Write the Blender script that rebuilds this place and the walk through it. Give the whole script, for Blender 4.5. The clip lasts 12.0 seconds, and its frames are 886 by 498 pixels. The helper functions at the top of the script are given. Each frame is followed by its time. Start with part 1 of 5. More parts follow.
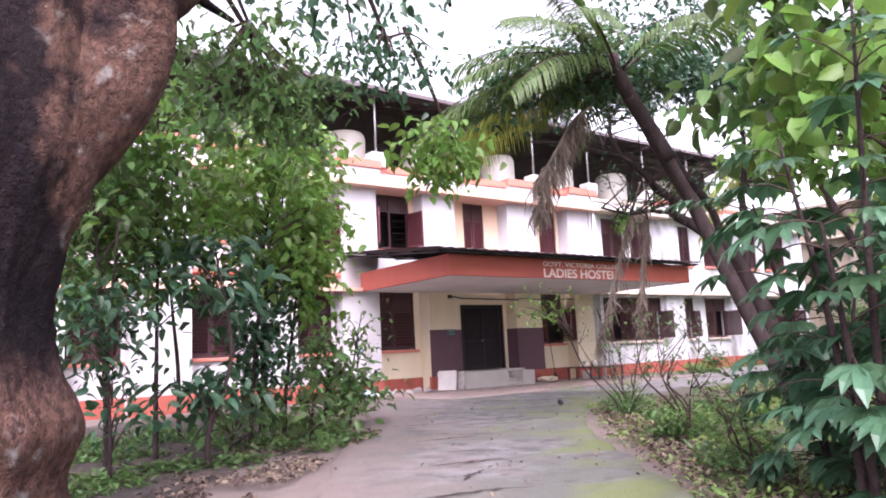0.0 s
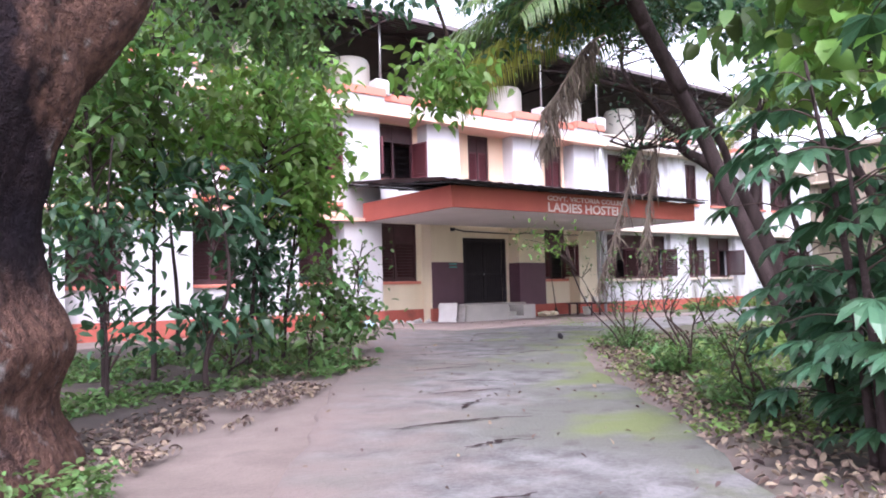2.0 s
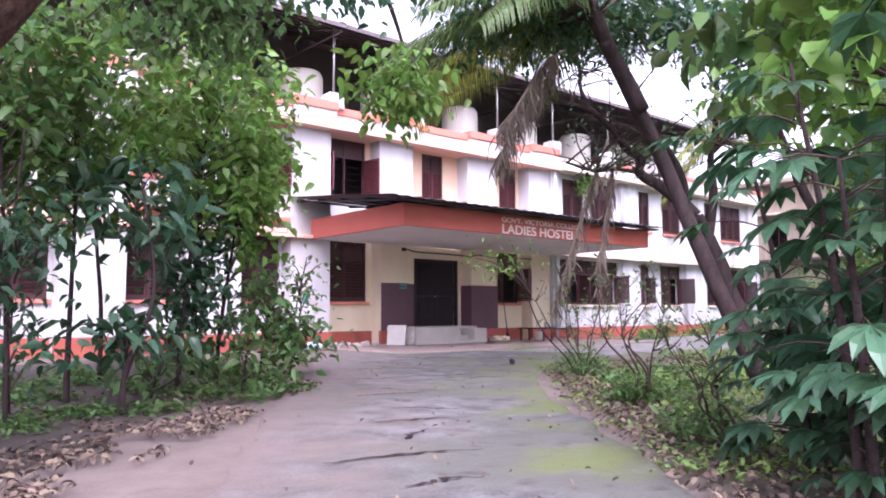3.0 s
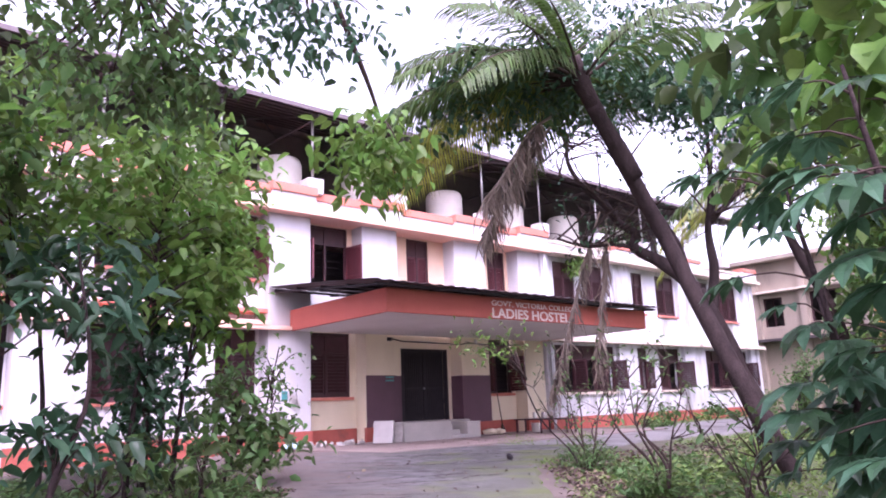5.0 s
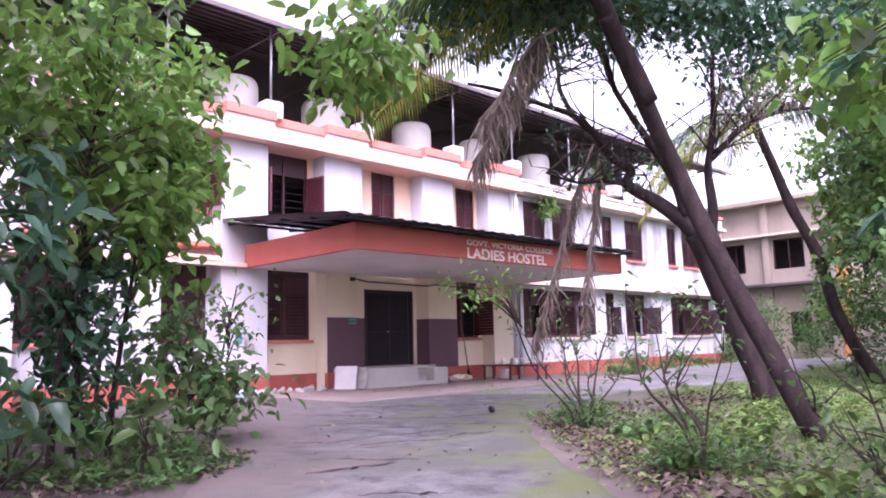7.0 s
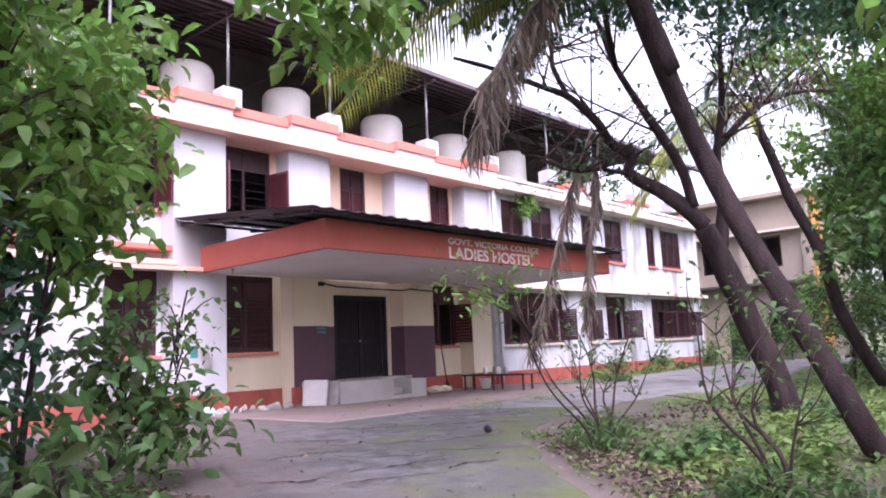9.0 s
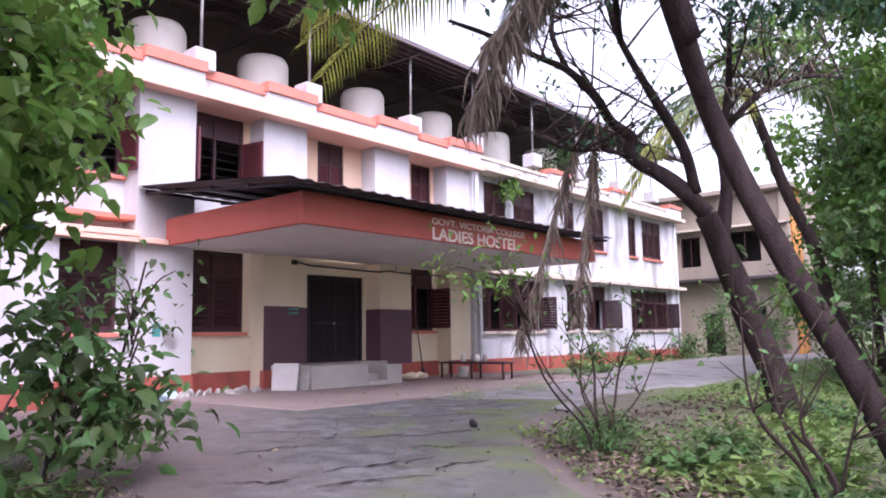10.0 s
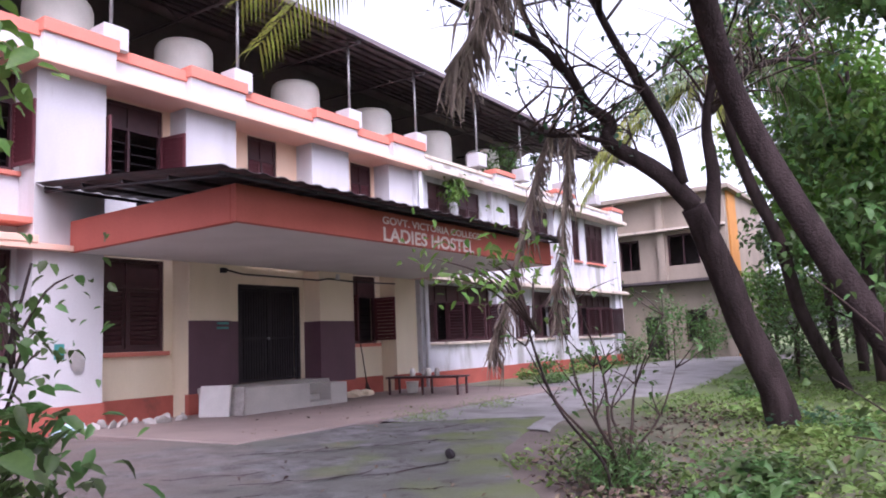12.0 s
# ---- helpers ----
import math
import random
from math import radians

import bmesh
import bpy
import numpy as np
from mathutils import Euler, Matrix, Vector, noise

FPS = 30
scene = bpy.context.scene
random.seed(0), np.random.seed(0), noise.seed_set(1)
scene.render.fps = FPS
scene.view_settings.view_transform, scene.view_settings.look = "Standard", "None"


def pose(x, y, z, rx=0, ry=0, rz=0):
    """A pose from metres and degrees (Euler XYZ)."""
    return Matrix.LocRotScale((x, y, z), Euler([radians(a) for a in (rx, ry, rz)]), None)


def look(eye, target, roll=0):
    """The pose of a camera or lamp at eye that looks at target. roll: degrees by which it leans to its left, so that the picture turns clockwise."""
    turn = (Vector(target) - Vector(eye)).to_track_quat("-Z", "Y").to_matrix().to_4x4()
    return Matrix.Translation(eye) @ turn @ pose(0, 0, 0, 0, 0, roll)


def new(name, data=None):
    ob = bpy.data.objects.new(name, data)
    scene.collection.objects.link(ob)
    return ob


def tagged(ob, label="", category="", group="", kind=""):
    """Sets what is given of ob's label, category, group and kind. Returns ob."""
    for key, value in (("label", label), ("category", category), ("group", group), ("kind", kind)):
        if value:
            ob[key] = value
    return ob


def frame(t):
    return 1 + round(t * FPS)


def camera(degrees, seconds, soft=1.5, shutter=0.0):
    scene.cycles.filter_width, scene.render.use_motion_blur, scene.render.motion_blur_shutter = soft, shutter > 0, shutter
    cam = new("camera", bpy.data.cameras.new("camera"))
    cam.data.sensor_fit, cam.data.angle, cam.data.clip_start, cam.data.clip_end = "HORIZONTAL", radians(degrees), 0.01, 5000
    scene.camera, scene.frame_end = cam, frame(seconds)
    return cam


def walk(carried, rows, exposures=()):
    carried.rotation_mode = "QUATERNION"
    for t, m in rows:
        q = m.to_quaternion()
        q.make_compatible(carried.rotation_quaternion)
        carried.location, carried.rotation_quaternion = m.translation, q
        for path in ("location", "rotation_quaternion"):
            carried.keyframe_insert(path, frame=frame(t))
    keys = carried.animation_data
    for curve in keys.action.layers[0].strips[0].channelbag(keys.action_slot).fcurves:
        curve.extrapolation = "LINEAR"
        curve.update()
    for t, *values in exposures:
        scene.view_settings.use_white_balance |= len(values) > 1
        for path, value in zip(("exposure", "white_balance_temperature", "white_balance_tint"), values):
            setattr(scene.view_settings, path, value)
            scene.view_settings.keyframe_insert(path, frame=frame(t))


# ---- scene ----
cam = camera(61.6, 12.0, soft=1.9)
PATH = [
    (0, (-17.445, -22.12, 1.205), (-16.249, -20.543, 1.49), -2.9),
    (0.5, (-17.432, -22.118, 1.153), (-16.238, -20.525, 1.347), -2.6),
    (1, (-17.481, -22.061, 1.164), (-16.264, -20.48, 1.302), -2.5),
    (1.5, (-17.405, -22.036, 1.154), (-16.203, -20.444, 1.297), -2.3),
    (2, (-17.285, -21.918, 1.13), (-16.091, -20.318, 1.242), -1.5),
    (2.5, (-17.06, -21.648, 1.109), (-15.809, -20.093, 1.234), -0.9),
    (4.5, (-16.078, -20.684, 0.998), (-14.766, -19.222, 1.372), -1.6),
    (5, (-15.934, -20.473, 1.014), (-14.639, -19.007, 1.433), -2.3),
    (5.5, (-15.738, -20.068, 1.067), (-14.429, -18.581, 1.342), -2.1),
    (6, (-15.556, -19.645, 1.134), (-14.217, -18.179, 1.371), -2.1),
    (6.5, (-15.402, -19.256, 1.129), (-14.034, -17.82, 1.387), -1.8),
    (7, (-15.186, -18.796, 1.172), (-13.781, -17.396, 1.434), -1.5),
    (9, (-14.139, -17.186, 1.268), (-12.667, -15.861, 1.543), -2.6),
    (9.5, (-13.867, -16.756, 1.271), (-12.384, -15.44, 1.536), -1.3),
    (10, (-13.559, -16.333, 1.318), (-12.034, -15.059, 1.55), -0.9),
    (10.5, (-13.282, -15.97, 1.345), (-11.751, -14.706, 1.581), -1.6),
    (11, (-13.022, -15.506, 1.392), (-11.458, -14.288, 1.656), -1.4),
    (11.5, (-12.732, -15.147, 1.421), (-11.081, -14.052, 1.696), -2.7),
    (12, (-12.474, -14.721, 1.383), (-10.832, -13.608, 1.636), -2.5),
]
walk(cam, [(t, look(e, g, r)) for t, e, g, r in PATH], [(0, 2.28, 6200, 30), (1.5, 2.25, 5950, 22), (4.5, 2.18, 5850, 45), (7, 2.2, 5800, 43), (9.5, 1.92, 5850, 32), (12, 1.66, 5850, 31)])

# ---- world and sun ----
world = bpy.data.worlds.new("overcast_sky")
scene.world = world
world.use_nodes = True
wn, wl = world.node_tree.nodes, world.node_tree.links
sky = wn.new("ShaderNodeTexSky")
sky.sky_type, sky.sun_disc = "NISHITA", False
sky.sun_elevation, sky.sun_rotation = radians(52), radians(215)
sky.dust_density, sky.air_density, sky.ozone_density = 4.0, 1.0, 1.0
pale = wn.new("ShaderNodeHueSaturation")
pale.inputs["Saturation"].default_value = 0.22
wl.new(sky.outputs["Color"], pale.inputs["Color"])
wl.new(pale.outputs["Color"], wn["Background"].inputs["Color"])
wn["Background"].inputs["Strength"].default_value = 0.15
sun_data = bpy.data.lights.new("sun", "SUN")
sun_data.energy, sun_data.angle, sun_data.color = 0.5, radians(30), (1.0, 0.96, 0.92)
sun = new("sun", sun_data)
sun.matrix_world = look((-14, -24, 40), (0, -2, 0))


# ---- materials ----
def mat(name, a, b=None, rough=0.8, scale=3.0, fine=40.0, bump=0.3, metal=0.0, stain=None, stain_scale=0.7, stain_at=0.6,
        island=0.0, thin=0.0, streak=1.0, dist=0.02, patch=None, patch_scale=3.0, patch_at=0.64):
    """Two colours mixed by coarse and fine noise, an optional third in patches, fine relief; thin lets light through."""
    m = bpy.data.materials.new(name)
    m.use_nodes = True
    n, l = m.node_tree.nodes, m.node_tree.links
    p = n["Principled BSDF"]
    p.inputs["Roughness"].default_value, p.inputs["Metallic"].default_value = rough, metal
    b = b or tuple(c * 0.75 for c in a)
    co = n.new("ShaderNodeTexCoord")
    mp = n.new("ShaderNodeMapping")
    mp.inputs["Scale"].default_value = (1, 1, streak)
    l.new(co.outputs["Object"], mp.inputs["Vector"])

    def noise_tex(s, detail, source=mp):
        t = n.new("ShaderNodeTexNoise")
        t.inputs["Scale"].default_value, t.inputs["Detail"].default_value = s, detail
        l.new(source.outputs[0 if source is mp else "Object"], t.inputs["Vector"])
        return t
    big, small = noise_tex(scale, 6), noise_tex(fine, 4, co)
    add = n.new("ShaderNodeMath")
    add.operation = "MULTIPLY_ADD"
    add.inputs[1].default_value = 0.45
    l.new(small.outputs["Fac"], add.inputs[0])
    l.new(big.outputs["Fac"], add.inputs[2])
    ramp = n.new("ShaderNodeMapRange")
    ramp.inputs["From Min"].default_value, ramp.inputs["From Max"].default_value = 0.52, 0.95
    l.new(add.outputs[0], ramp.inputs["Value"])
    mix = n.new("ShaderNodeMix")
    mix.data_type = "RGBA"
    mix.inputs["A"].default_value, mix.inputs["B"].default_value = (*a, 1), (*b, 1)
    l.new(ramp.outputs["Result"], mix.inputs["Factor"])
    colour = mix.outputs["Result"]
    for stain, stain_scale, stain_at in ((stain, stain_scale, stain_at), (patch, patch_scale, patch_at)):
        if not stain:
            continue
        st = noise_tex(stain_scale, 8)
        r2 = n.new("ShaderNodeMapRange")
        r2.inputs["From Min"].default_value, r2.inputs["From Max"].default_value = stain_at, stain_at + 0.14
        l.new(st.outputs["Fac"], r2.inputs["Value"])
        m2 = n.new("ShaderNodeMix")
        m2.data_type = "RGBA"
        m2.inputs["B"].default_value = (*stain, 1)
        l.new(r2.outputs["Result"], m2.inputs["Factor"])
        l.new(colour, m2.inputs["A"])
        colour = m2.outputs["Result"]
    if island:
        g = n.new("ShaderNodeNewGeometry")
        hs = n.new("ShaderNodeHueSaturation")
        for socket, lo, hi in (("Value", 1 - island, 1 + island), ("Hue", 0.5 - 0.05 * island, 0.5 + 0.05 * island)):
            r3 = n.new("ShaderNodeMapRange")
            r3.inputs["To Min"].default_value, r3.inputs["To Max"].default_value = lo, hi
            l.new(g.outputs["Random Per Island"], r3.inputs["Value"])
            l.new(r3.outputs["Result"], hs.inputs[socket])
        l.new(colour, hs.inputs["Color"])
        colour = hs.outputs["Color"]
    l.new(colour, p.inputs["Base Color"])
    if "bark" in name or "twig" in name:
        p.inputs["Specular IOR Level"].default_value = 0.1
    if bump:
        bp = n.new("ShaderNodeBump")
        bp.inputs["Strength"].default_value, bp.inputs["Distance"].default_value = bump, dist
        l.new(add.outputs[0], bp.inputs["Height"])
        l.new(bp.outputs["Normal"], p.inputs["Normal"])
    if thin:
        tr = n.new("ShaderNodeBsdfTranslucent")
        l.new(colour, tr.inputs["Color"])
        ms = n.new("ShaderNodeMixShader")
        ms.inputs["Fac"].default_value = thin
        l.new(p.outputs["BSDF"], ms.inputs[1])
        l.new(tr.outputs["BSDF"], ms.inputs[2])
        l.new(ms.outputs["Shader"], n["Material Output"].inputs["Surface"])
    return m


M = {
    "white": mat("white_limewash", (0.55, 0.535, 0.555), (0.47, 0.455, 0.475), 0.9, 1.2, 30, 0.15, stain=(0.44, 0.42, 0.42), stain_scale=1.1, stain_at=0.58, streak=0.25, patch=(0.40, 0.38, 0.37), patch_scale=5.0, patch_at=0.66),
    "oldwhite": mat("stained_limewash", (0.62, 0.62, 0.66), (0.50, 0.50, 0.53), 0.9, 1.5, 30, 0.2, stain=(0.33, 0.325, 0.31), stain_scale=1.3, stain_at=0.53, streak=0.3, patch=(0.24, 0.235, 0.21), patch_scale=4.0, patch_at=0.62),
    "cream": mat("cream_wall_paint", (0.76, 0.66, 0.50), (0.68, 0.58, 0.43), 0.85, 1.2, 30, 0.15, stain=(0.5, 0.42, 0.32), stain_at=0.68, streak=0.4),
    "peach": mat("peach_wall_paint", (0.80, 0.58, 0.42), (0.74, 0.52, 0.38), 0.85, 1.2, 30, 0.15),
    "purple": mat("dark_plum_paint", (0.115, 0.055, 0.075), (0.09, 0.043, 0.06), 0.55, 1.5, 30, 0.1),
    "plinth": mat("brick_red_plinth_paint", (0.42, 0.105, 0.075), (0.30, 0.075, 0.055), 0.85, 1.6, 30, 0.25, stain=(0.12, 0.06, 0.05), stain_scale=1.1, stain_at=0.62),
    "fascia": mat("salmon_red_fascia_paint", (0.47, 0.115, 0.085), (0.38, 0.09, 0.065), 0.75, 0.8, 25, 0.12, stain=(0.30, 0.08, 0.05), stain_scale=0.8, stain_at=0.66, streak=0.3),
    "coping": mat("salmon_coping_paint", (0.62, 0.21, 0.155), (0.54, 0.18, 0.13), 0.8, 1.0, 25, 0.15, stain=(0.35, 0.2, 0.15), stain_at=0.68),
    "band": mat("pale_salmon_band_paint", (0.82, 0.48, 0.36), (0.78, 0.50, 0.40), 0.8, 1.0, 25, 0.12, stain=(0.5, 0.4, 0.35), stain_at=0.68),
    "oldband": mat("grimy_beige_band_paint", (0.66, 0.57, 0.48), (0.55, 0.47, 0.40), 0.85, 1.0, 25, 0.2, stain=(0.2, 0.17, 0.13), stain_at=0.6, stain_scale=1.5),
    "soffit": mat("grey_white_soffit", (0.62, 0.60, 0.58), (0.54, 0.52, 0.50), 0.9, 0.8, 25, 0.1, stain=(0.42, 0.36, 0.33), stain_at=0.66),
    "wood": mat("dark_maroon_painted_wood", (0.062, 0.022, 0.027), (0.042, 0.016, 0.019), 0.5, 4, 60, 0.15),
    "woodred": mat("maroon_shutter_paint", (0.125, 0.030, 0.038), (0.085, 0.022, 0.028), 0.55, 4, 60, 0.15),
    # interior dimness put into the colour of unseen inner surfaces
    "dark": mat("interior_shade_tone", (0.11, 0.095, 0.10), (0.08, 0.07, 0.075), 0.9, 2, 30, 0.1),
    "iron": mat("black_painted_iron", (0.017, 0.013, 0.017), (0.026, 0.020, 0.024), 0.75, 5, 60, 0.1),
    "sheet": mat("dark_roofing_sheet", (0.07, 0.058, 0.064), (0.10, 0.08, 0.085), 0.5, 2, 30, 0.1, metal=0.3),
    "roof": mat("weathered_brown_roofing_sheet", (0.17, 0.135, 0.145), (0.12, 0.095, 0.105), 0.65, 1.5, 25, 0.1, stain=(0.2, 0.11, 0.08), stain_at=0.62),
    "steel": mat("grey_steel_post", (0.35, 0.34, 0.34), (0.25, 0.24, 0.24), 0.5, 4, 40, 0.1, metal=0.5),
    "tank": mat("off_white_plastic_tank", (0.72, 0.69, 0.64), (0.62, 0.59, 0.54), 0.6, 1.5, 20, 0.05),
    "concrete": mat("worn_grey_concrete", (0.17, 0.163, 0.165), (0.052, 0.049, 0.047), 0.9, 2.6, 26, 1.0, dist=0.05, stain=(0.092, 0.092, 0.08), stain_scale=0.55, stain_at=0.47, patch=(0.055, 0.05, 0.043), patch_scale=3.4, patch_at=0.58),
    "paving": mat("pale_worn_concrete", (0.26, 0.245, 0.245), (0.16, 0.15, 0.148), 0.9, 1.6, 20, 0.8, stain=(0.13, 0.12, 0.11), stain_scale=0.6, stain_at=0.54),
    "apron": mat("red_grey_cement_floor", (0.26, 0.20, 0.185), (0.19, 0.145, 0.135), 0.6, 0.8, 18, 0.25, stain=(0.17, 0.13, 0.12), stain_at=0.62),
    "step": mat("grey_cement_plaster", (0.46, 0.43, 0.40), (0.37, 0.345, 0.32), 0.85, 1.5, 25, 0.2, stain=(0.25, 0.22, 0.2), stain_at=0.64),
    "marble": mat("grey_white_stone_slab", (0.60, 0.57, 0.55), (0.5, 0.47, 0.46), 0.5, 3, 30, 0.1),
    "bark": mat("rough_brown_bark", (0.15, 0.083, 0.064), (0.045, 0.027, 0.024), 0.95, 13, 60, 1.0, stain=(0.014, 0.010, 0.013), stain_scale=1.1, stain_at=0.54, streak=0.85, dist=0.12, patch=(0.23, 0.205, 0.195), patch_scale=6.0, patch_at=0.6),
    "bark2": mat("dark_grey_bark", (0.052, 0.037, 0.037), (0.024, 0.017, 0.017), 0.95, 6, 30, 1.0, streak=0.3, stain=(0.085, 0.055, 0.05), stain_at=0.58, dist=0.04),
    "twig": mat("thin_brown_twig", (0.075, 0.052, 0.046), (0.042, 0.03, 0.027), 0.9, 6, 40, 0.4),
    "leaf": mat("mid_green_leaf", (0.12, 0.20, 0.06), (0.07, 0.135, 0.043), 0.42, 2, 30, 0.0, island=0.6, thin=0.45),
    "leafbright": mat("bright_young_leaf", (0.17, 0.285, 0.058), (0.105, 0.205, 0.042), 0.42, 2, 30, 0.0, island=0.4, thin=0.5),
    "leafdark": mat("dark_bluish_leaf", (0.055, 0.125, 0.06), (0.035, 0.09, 0.045), 0.35, 2, 30, 0.0, island=0.55, thin=0.35),
    "grass": mat("lawn_weed_green", (0.20, 0.28, 0.075), (0.12, 0.20, 0.05), 0.6, 1.2, 20, 0.0, island=0.45, thin=0.35),
    "frond": mat("palm_leaflet_green", (0.085, 0.14, 0.03), (0.05, 0.09, 0.025), 0.5, 2, 20, 0.0, island=0.35, thin=0.35),
    "frondyellow": mat("yellowing_palm_leaflet", (0.30, 0.30, 0.06), (0.18, 0.22, 0.04), 0.5, 2, 20, 0.0, island=0.3, thin=0.45),
    "dry": mat("dry_grey_brown_frond", (0.27, 0.21, 0.17), (0.17, 0.13, 0.11), 0.9, 2, 20, 0.0, island=0.35, thin=0.15),
    "litter": mat("dry_leaf_litter", (0.165, 0.115, 0.088), (0.075, 0.05, 0.04), 0.9, 3, 20, 0.0, island=0.7),
    "letter": mat("white_sign_paint", (0.80, 0.70, 0.66), (0.70, 0.58, 0.54), 0.7, 3, 30, 0.05),
    "teal": mat("teal_sign_enamel", (0.06, 0.28, 0.26), (0.05, 0.22, 0.21), 0.5, 3, 30, 0.0),
    "bluebag": mat("pale_blue_plastic", (0.45, 0.62, 0.70), (0.38, 0.52, 0.60), 0.4, 5, 30, 0.2),
    "rubble": mat("grey_rubble", (0.33, 0.30, 0.29), (0.2, 0.18, 0.17), 0.95, 5, 30, 0.5, island=0.4),
    "far": mat("grimy_grey_beige_plaster", (0.37, 0.305, 0.245), (0.27, 0.225, 0.185), 0.9, 0.8, 12, 0.2, stain=(0.14, 0.12, 0.11), stain_at=0.56, stain_scale=0.5, streak=0.3),
    "ochre": mat("ochre_orange_wall_paint", (0.60, 0.27, 0.07), (0.5, 0.22, 0.06), 0.85, 1, 20, 0.1),
    "humus": mat("dark_leafy_humus", (0.06, 0.044, 0.037), (0.03, 0.022, 0.019), 0.95, 2.5, 30, 1.0, stain=(0.12, 0.09, 0.075), stain_scale=0.8, stain_at=0.6),
    "soil": mat("bare_earth", (0.16, 0.125, 0.112), (0.11, 0.085, 0.075), 0.95, 1.8, 25, 1.0, stain=(0.035, 0.026, 0.022), stain_scale=0.6, stain_at=0.55),
}


def ground_material():
    """Earth on the building's side of the drive, grassy earth on the other side, mixed with noise."""
    m = M["soil"]
    n, l = m.node_tree.nodes, m.node_tree.links
    p = n["Principled BSDF"]
    before = p.inputs["Base Color"].links[0].from_socket
    co = n.new("ShaderNodeTexCoord")
    t = n.new("ShaderNodeTexNoise")
    t.inputs["Scale"].default_value, t.inputs["Detail"].default_value = 0.9, 8
    l.new(co.outputs["Object"], t.inputs["Vector"])
    dot = n.new("ShaderNodeVectorMath")
    dot.operation = "DOT_PRODUCT"
    dot.inputs[1].default_value = (0.10, -0.11, 0)
    l.new(co.outputs["Object"], dot.inputs[0])
    add = n.new("ShaderNodeMath")
    l.new(dot.outputs["Value"], add.inputs[0])
    l.new(t.outputs["Fac"], add.inputs[1])
    r = n.new("ShaderNodeMapRange")
    r.inputs["From Min"].default_value, r.inputs["From Max"].default_value = 1.35, 2.1
    l.new(add.outputs[0], r.inputs["Value"])
    mix = n.new("ShaderNodeMix")
    mix.data_type = "RGBA"
    mix.inputs["B"].default_value = (0.10, 0.135, 0.045, 1)
    l.new(r.outputs["Result"], mix.inputs["Factor"])
    l.new(before, mix.inputs["A"])
    l.new(mix.outputs["Result"], p.inputs["Base Color"])


ground_material()


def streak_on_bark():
    """A broad dark streak running down one side of the old trunk, fading out near the foot."""
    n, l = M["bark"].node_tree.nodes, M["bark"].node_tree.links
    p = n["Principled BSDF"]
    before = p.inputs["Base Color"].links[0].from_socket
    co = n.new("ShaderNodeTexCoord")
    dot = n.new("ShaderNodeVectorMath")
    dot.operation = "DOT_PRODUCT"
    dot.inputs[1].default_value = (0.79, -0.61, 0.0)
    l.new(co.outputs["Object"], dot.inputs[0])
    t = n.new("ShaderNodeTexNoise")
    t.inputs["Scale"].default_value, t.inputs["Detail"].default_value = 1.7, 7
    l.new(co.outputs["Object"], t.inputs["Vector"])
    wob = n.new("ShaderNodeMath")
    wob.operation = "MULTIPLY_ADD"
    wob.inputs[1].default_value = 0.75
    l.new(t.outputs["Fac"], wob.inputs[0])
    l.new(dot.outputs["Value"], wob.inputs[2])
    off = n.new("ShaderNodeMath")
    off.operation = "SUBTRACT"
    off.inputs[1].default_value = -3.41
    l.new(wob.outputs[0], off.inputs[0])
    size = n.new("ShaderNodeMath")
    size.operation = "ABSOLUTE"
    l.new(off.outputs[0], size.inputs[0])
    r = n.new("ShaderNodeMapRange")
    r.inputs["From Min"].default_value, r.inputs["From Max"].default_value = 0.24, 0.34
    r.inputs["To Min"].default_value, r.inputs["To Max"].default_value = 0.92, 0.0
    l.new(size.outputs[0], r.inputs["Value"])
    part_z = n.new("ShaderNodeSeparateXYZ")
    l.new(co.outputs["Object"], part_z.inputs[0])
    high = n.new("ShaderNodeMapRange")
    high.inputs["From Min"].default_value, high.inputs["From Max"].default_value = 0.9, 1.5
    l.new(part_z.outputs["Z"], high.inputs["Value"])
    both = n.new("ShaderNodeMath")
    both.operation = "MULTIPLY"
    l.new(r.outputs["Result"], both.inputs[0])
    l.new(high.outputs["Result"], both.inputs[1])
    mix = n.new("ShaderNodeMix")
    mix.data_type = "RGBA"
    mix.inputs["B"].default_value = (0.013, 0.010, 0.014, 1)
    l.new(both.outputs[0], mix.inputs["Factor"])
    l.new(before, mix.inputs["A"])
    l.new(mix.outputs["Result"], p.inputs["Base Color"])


streak_on_bark()


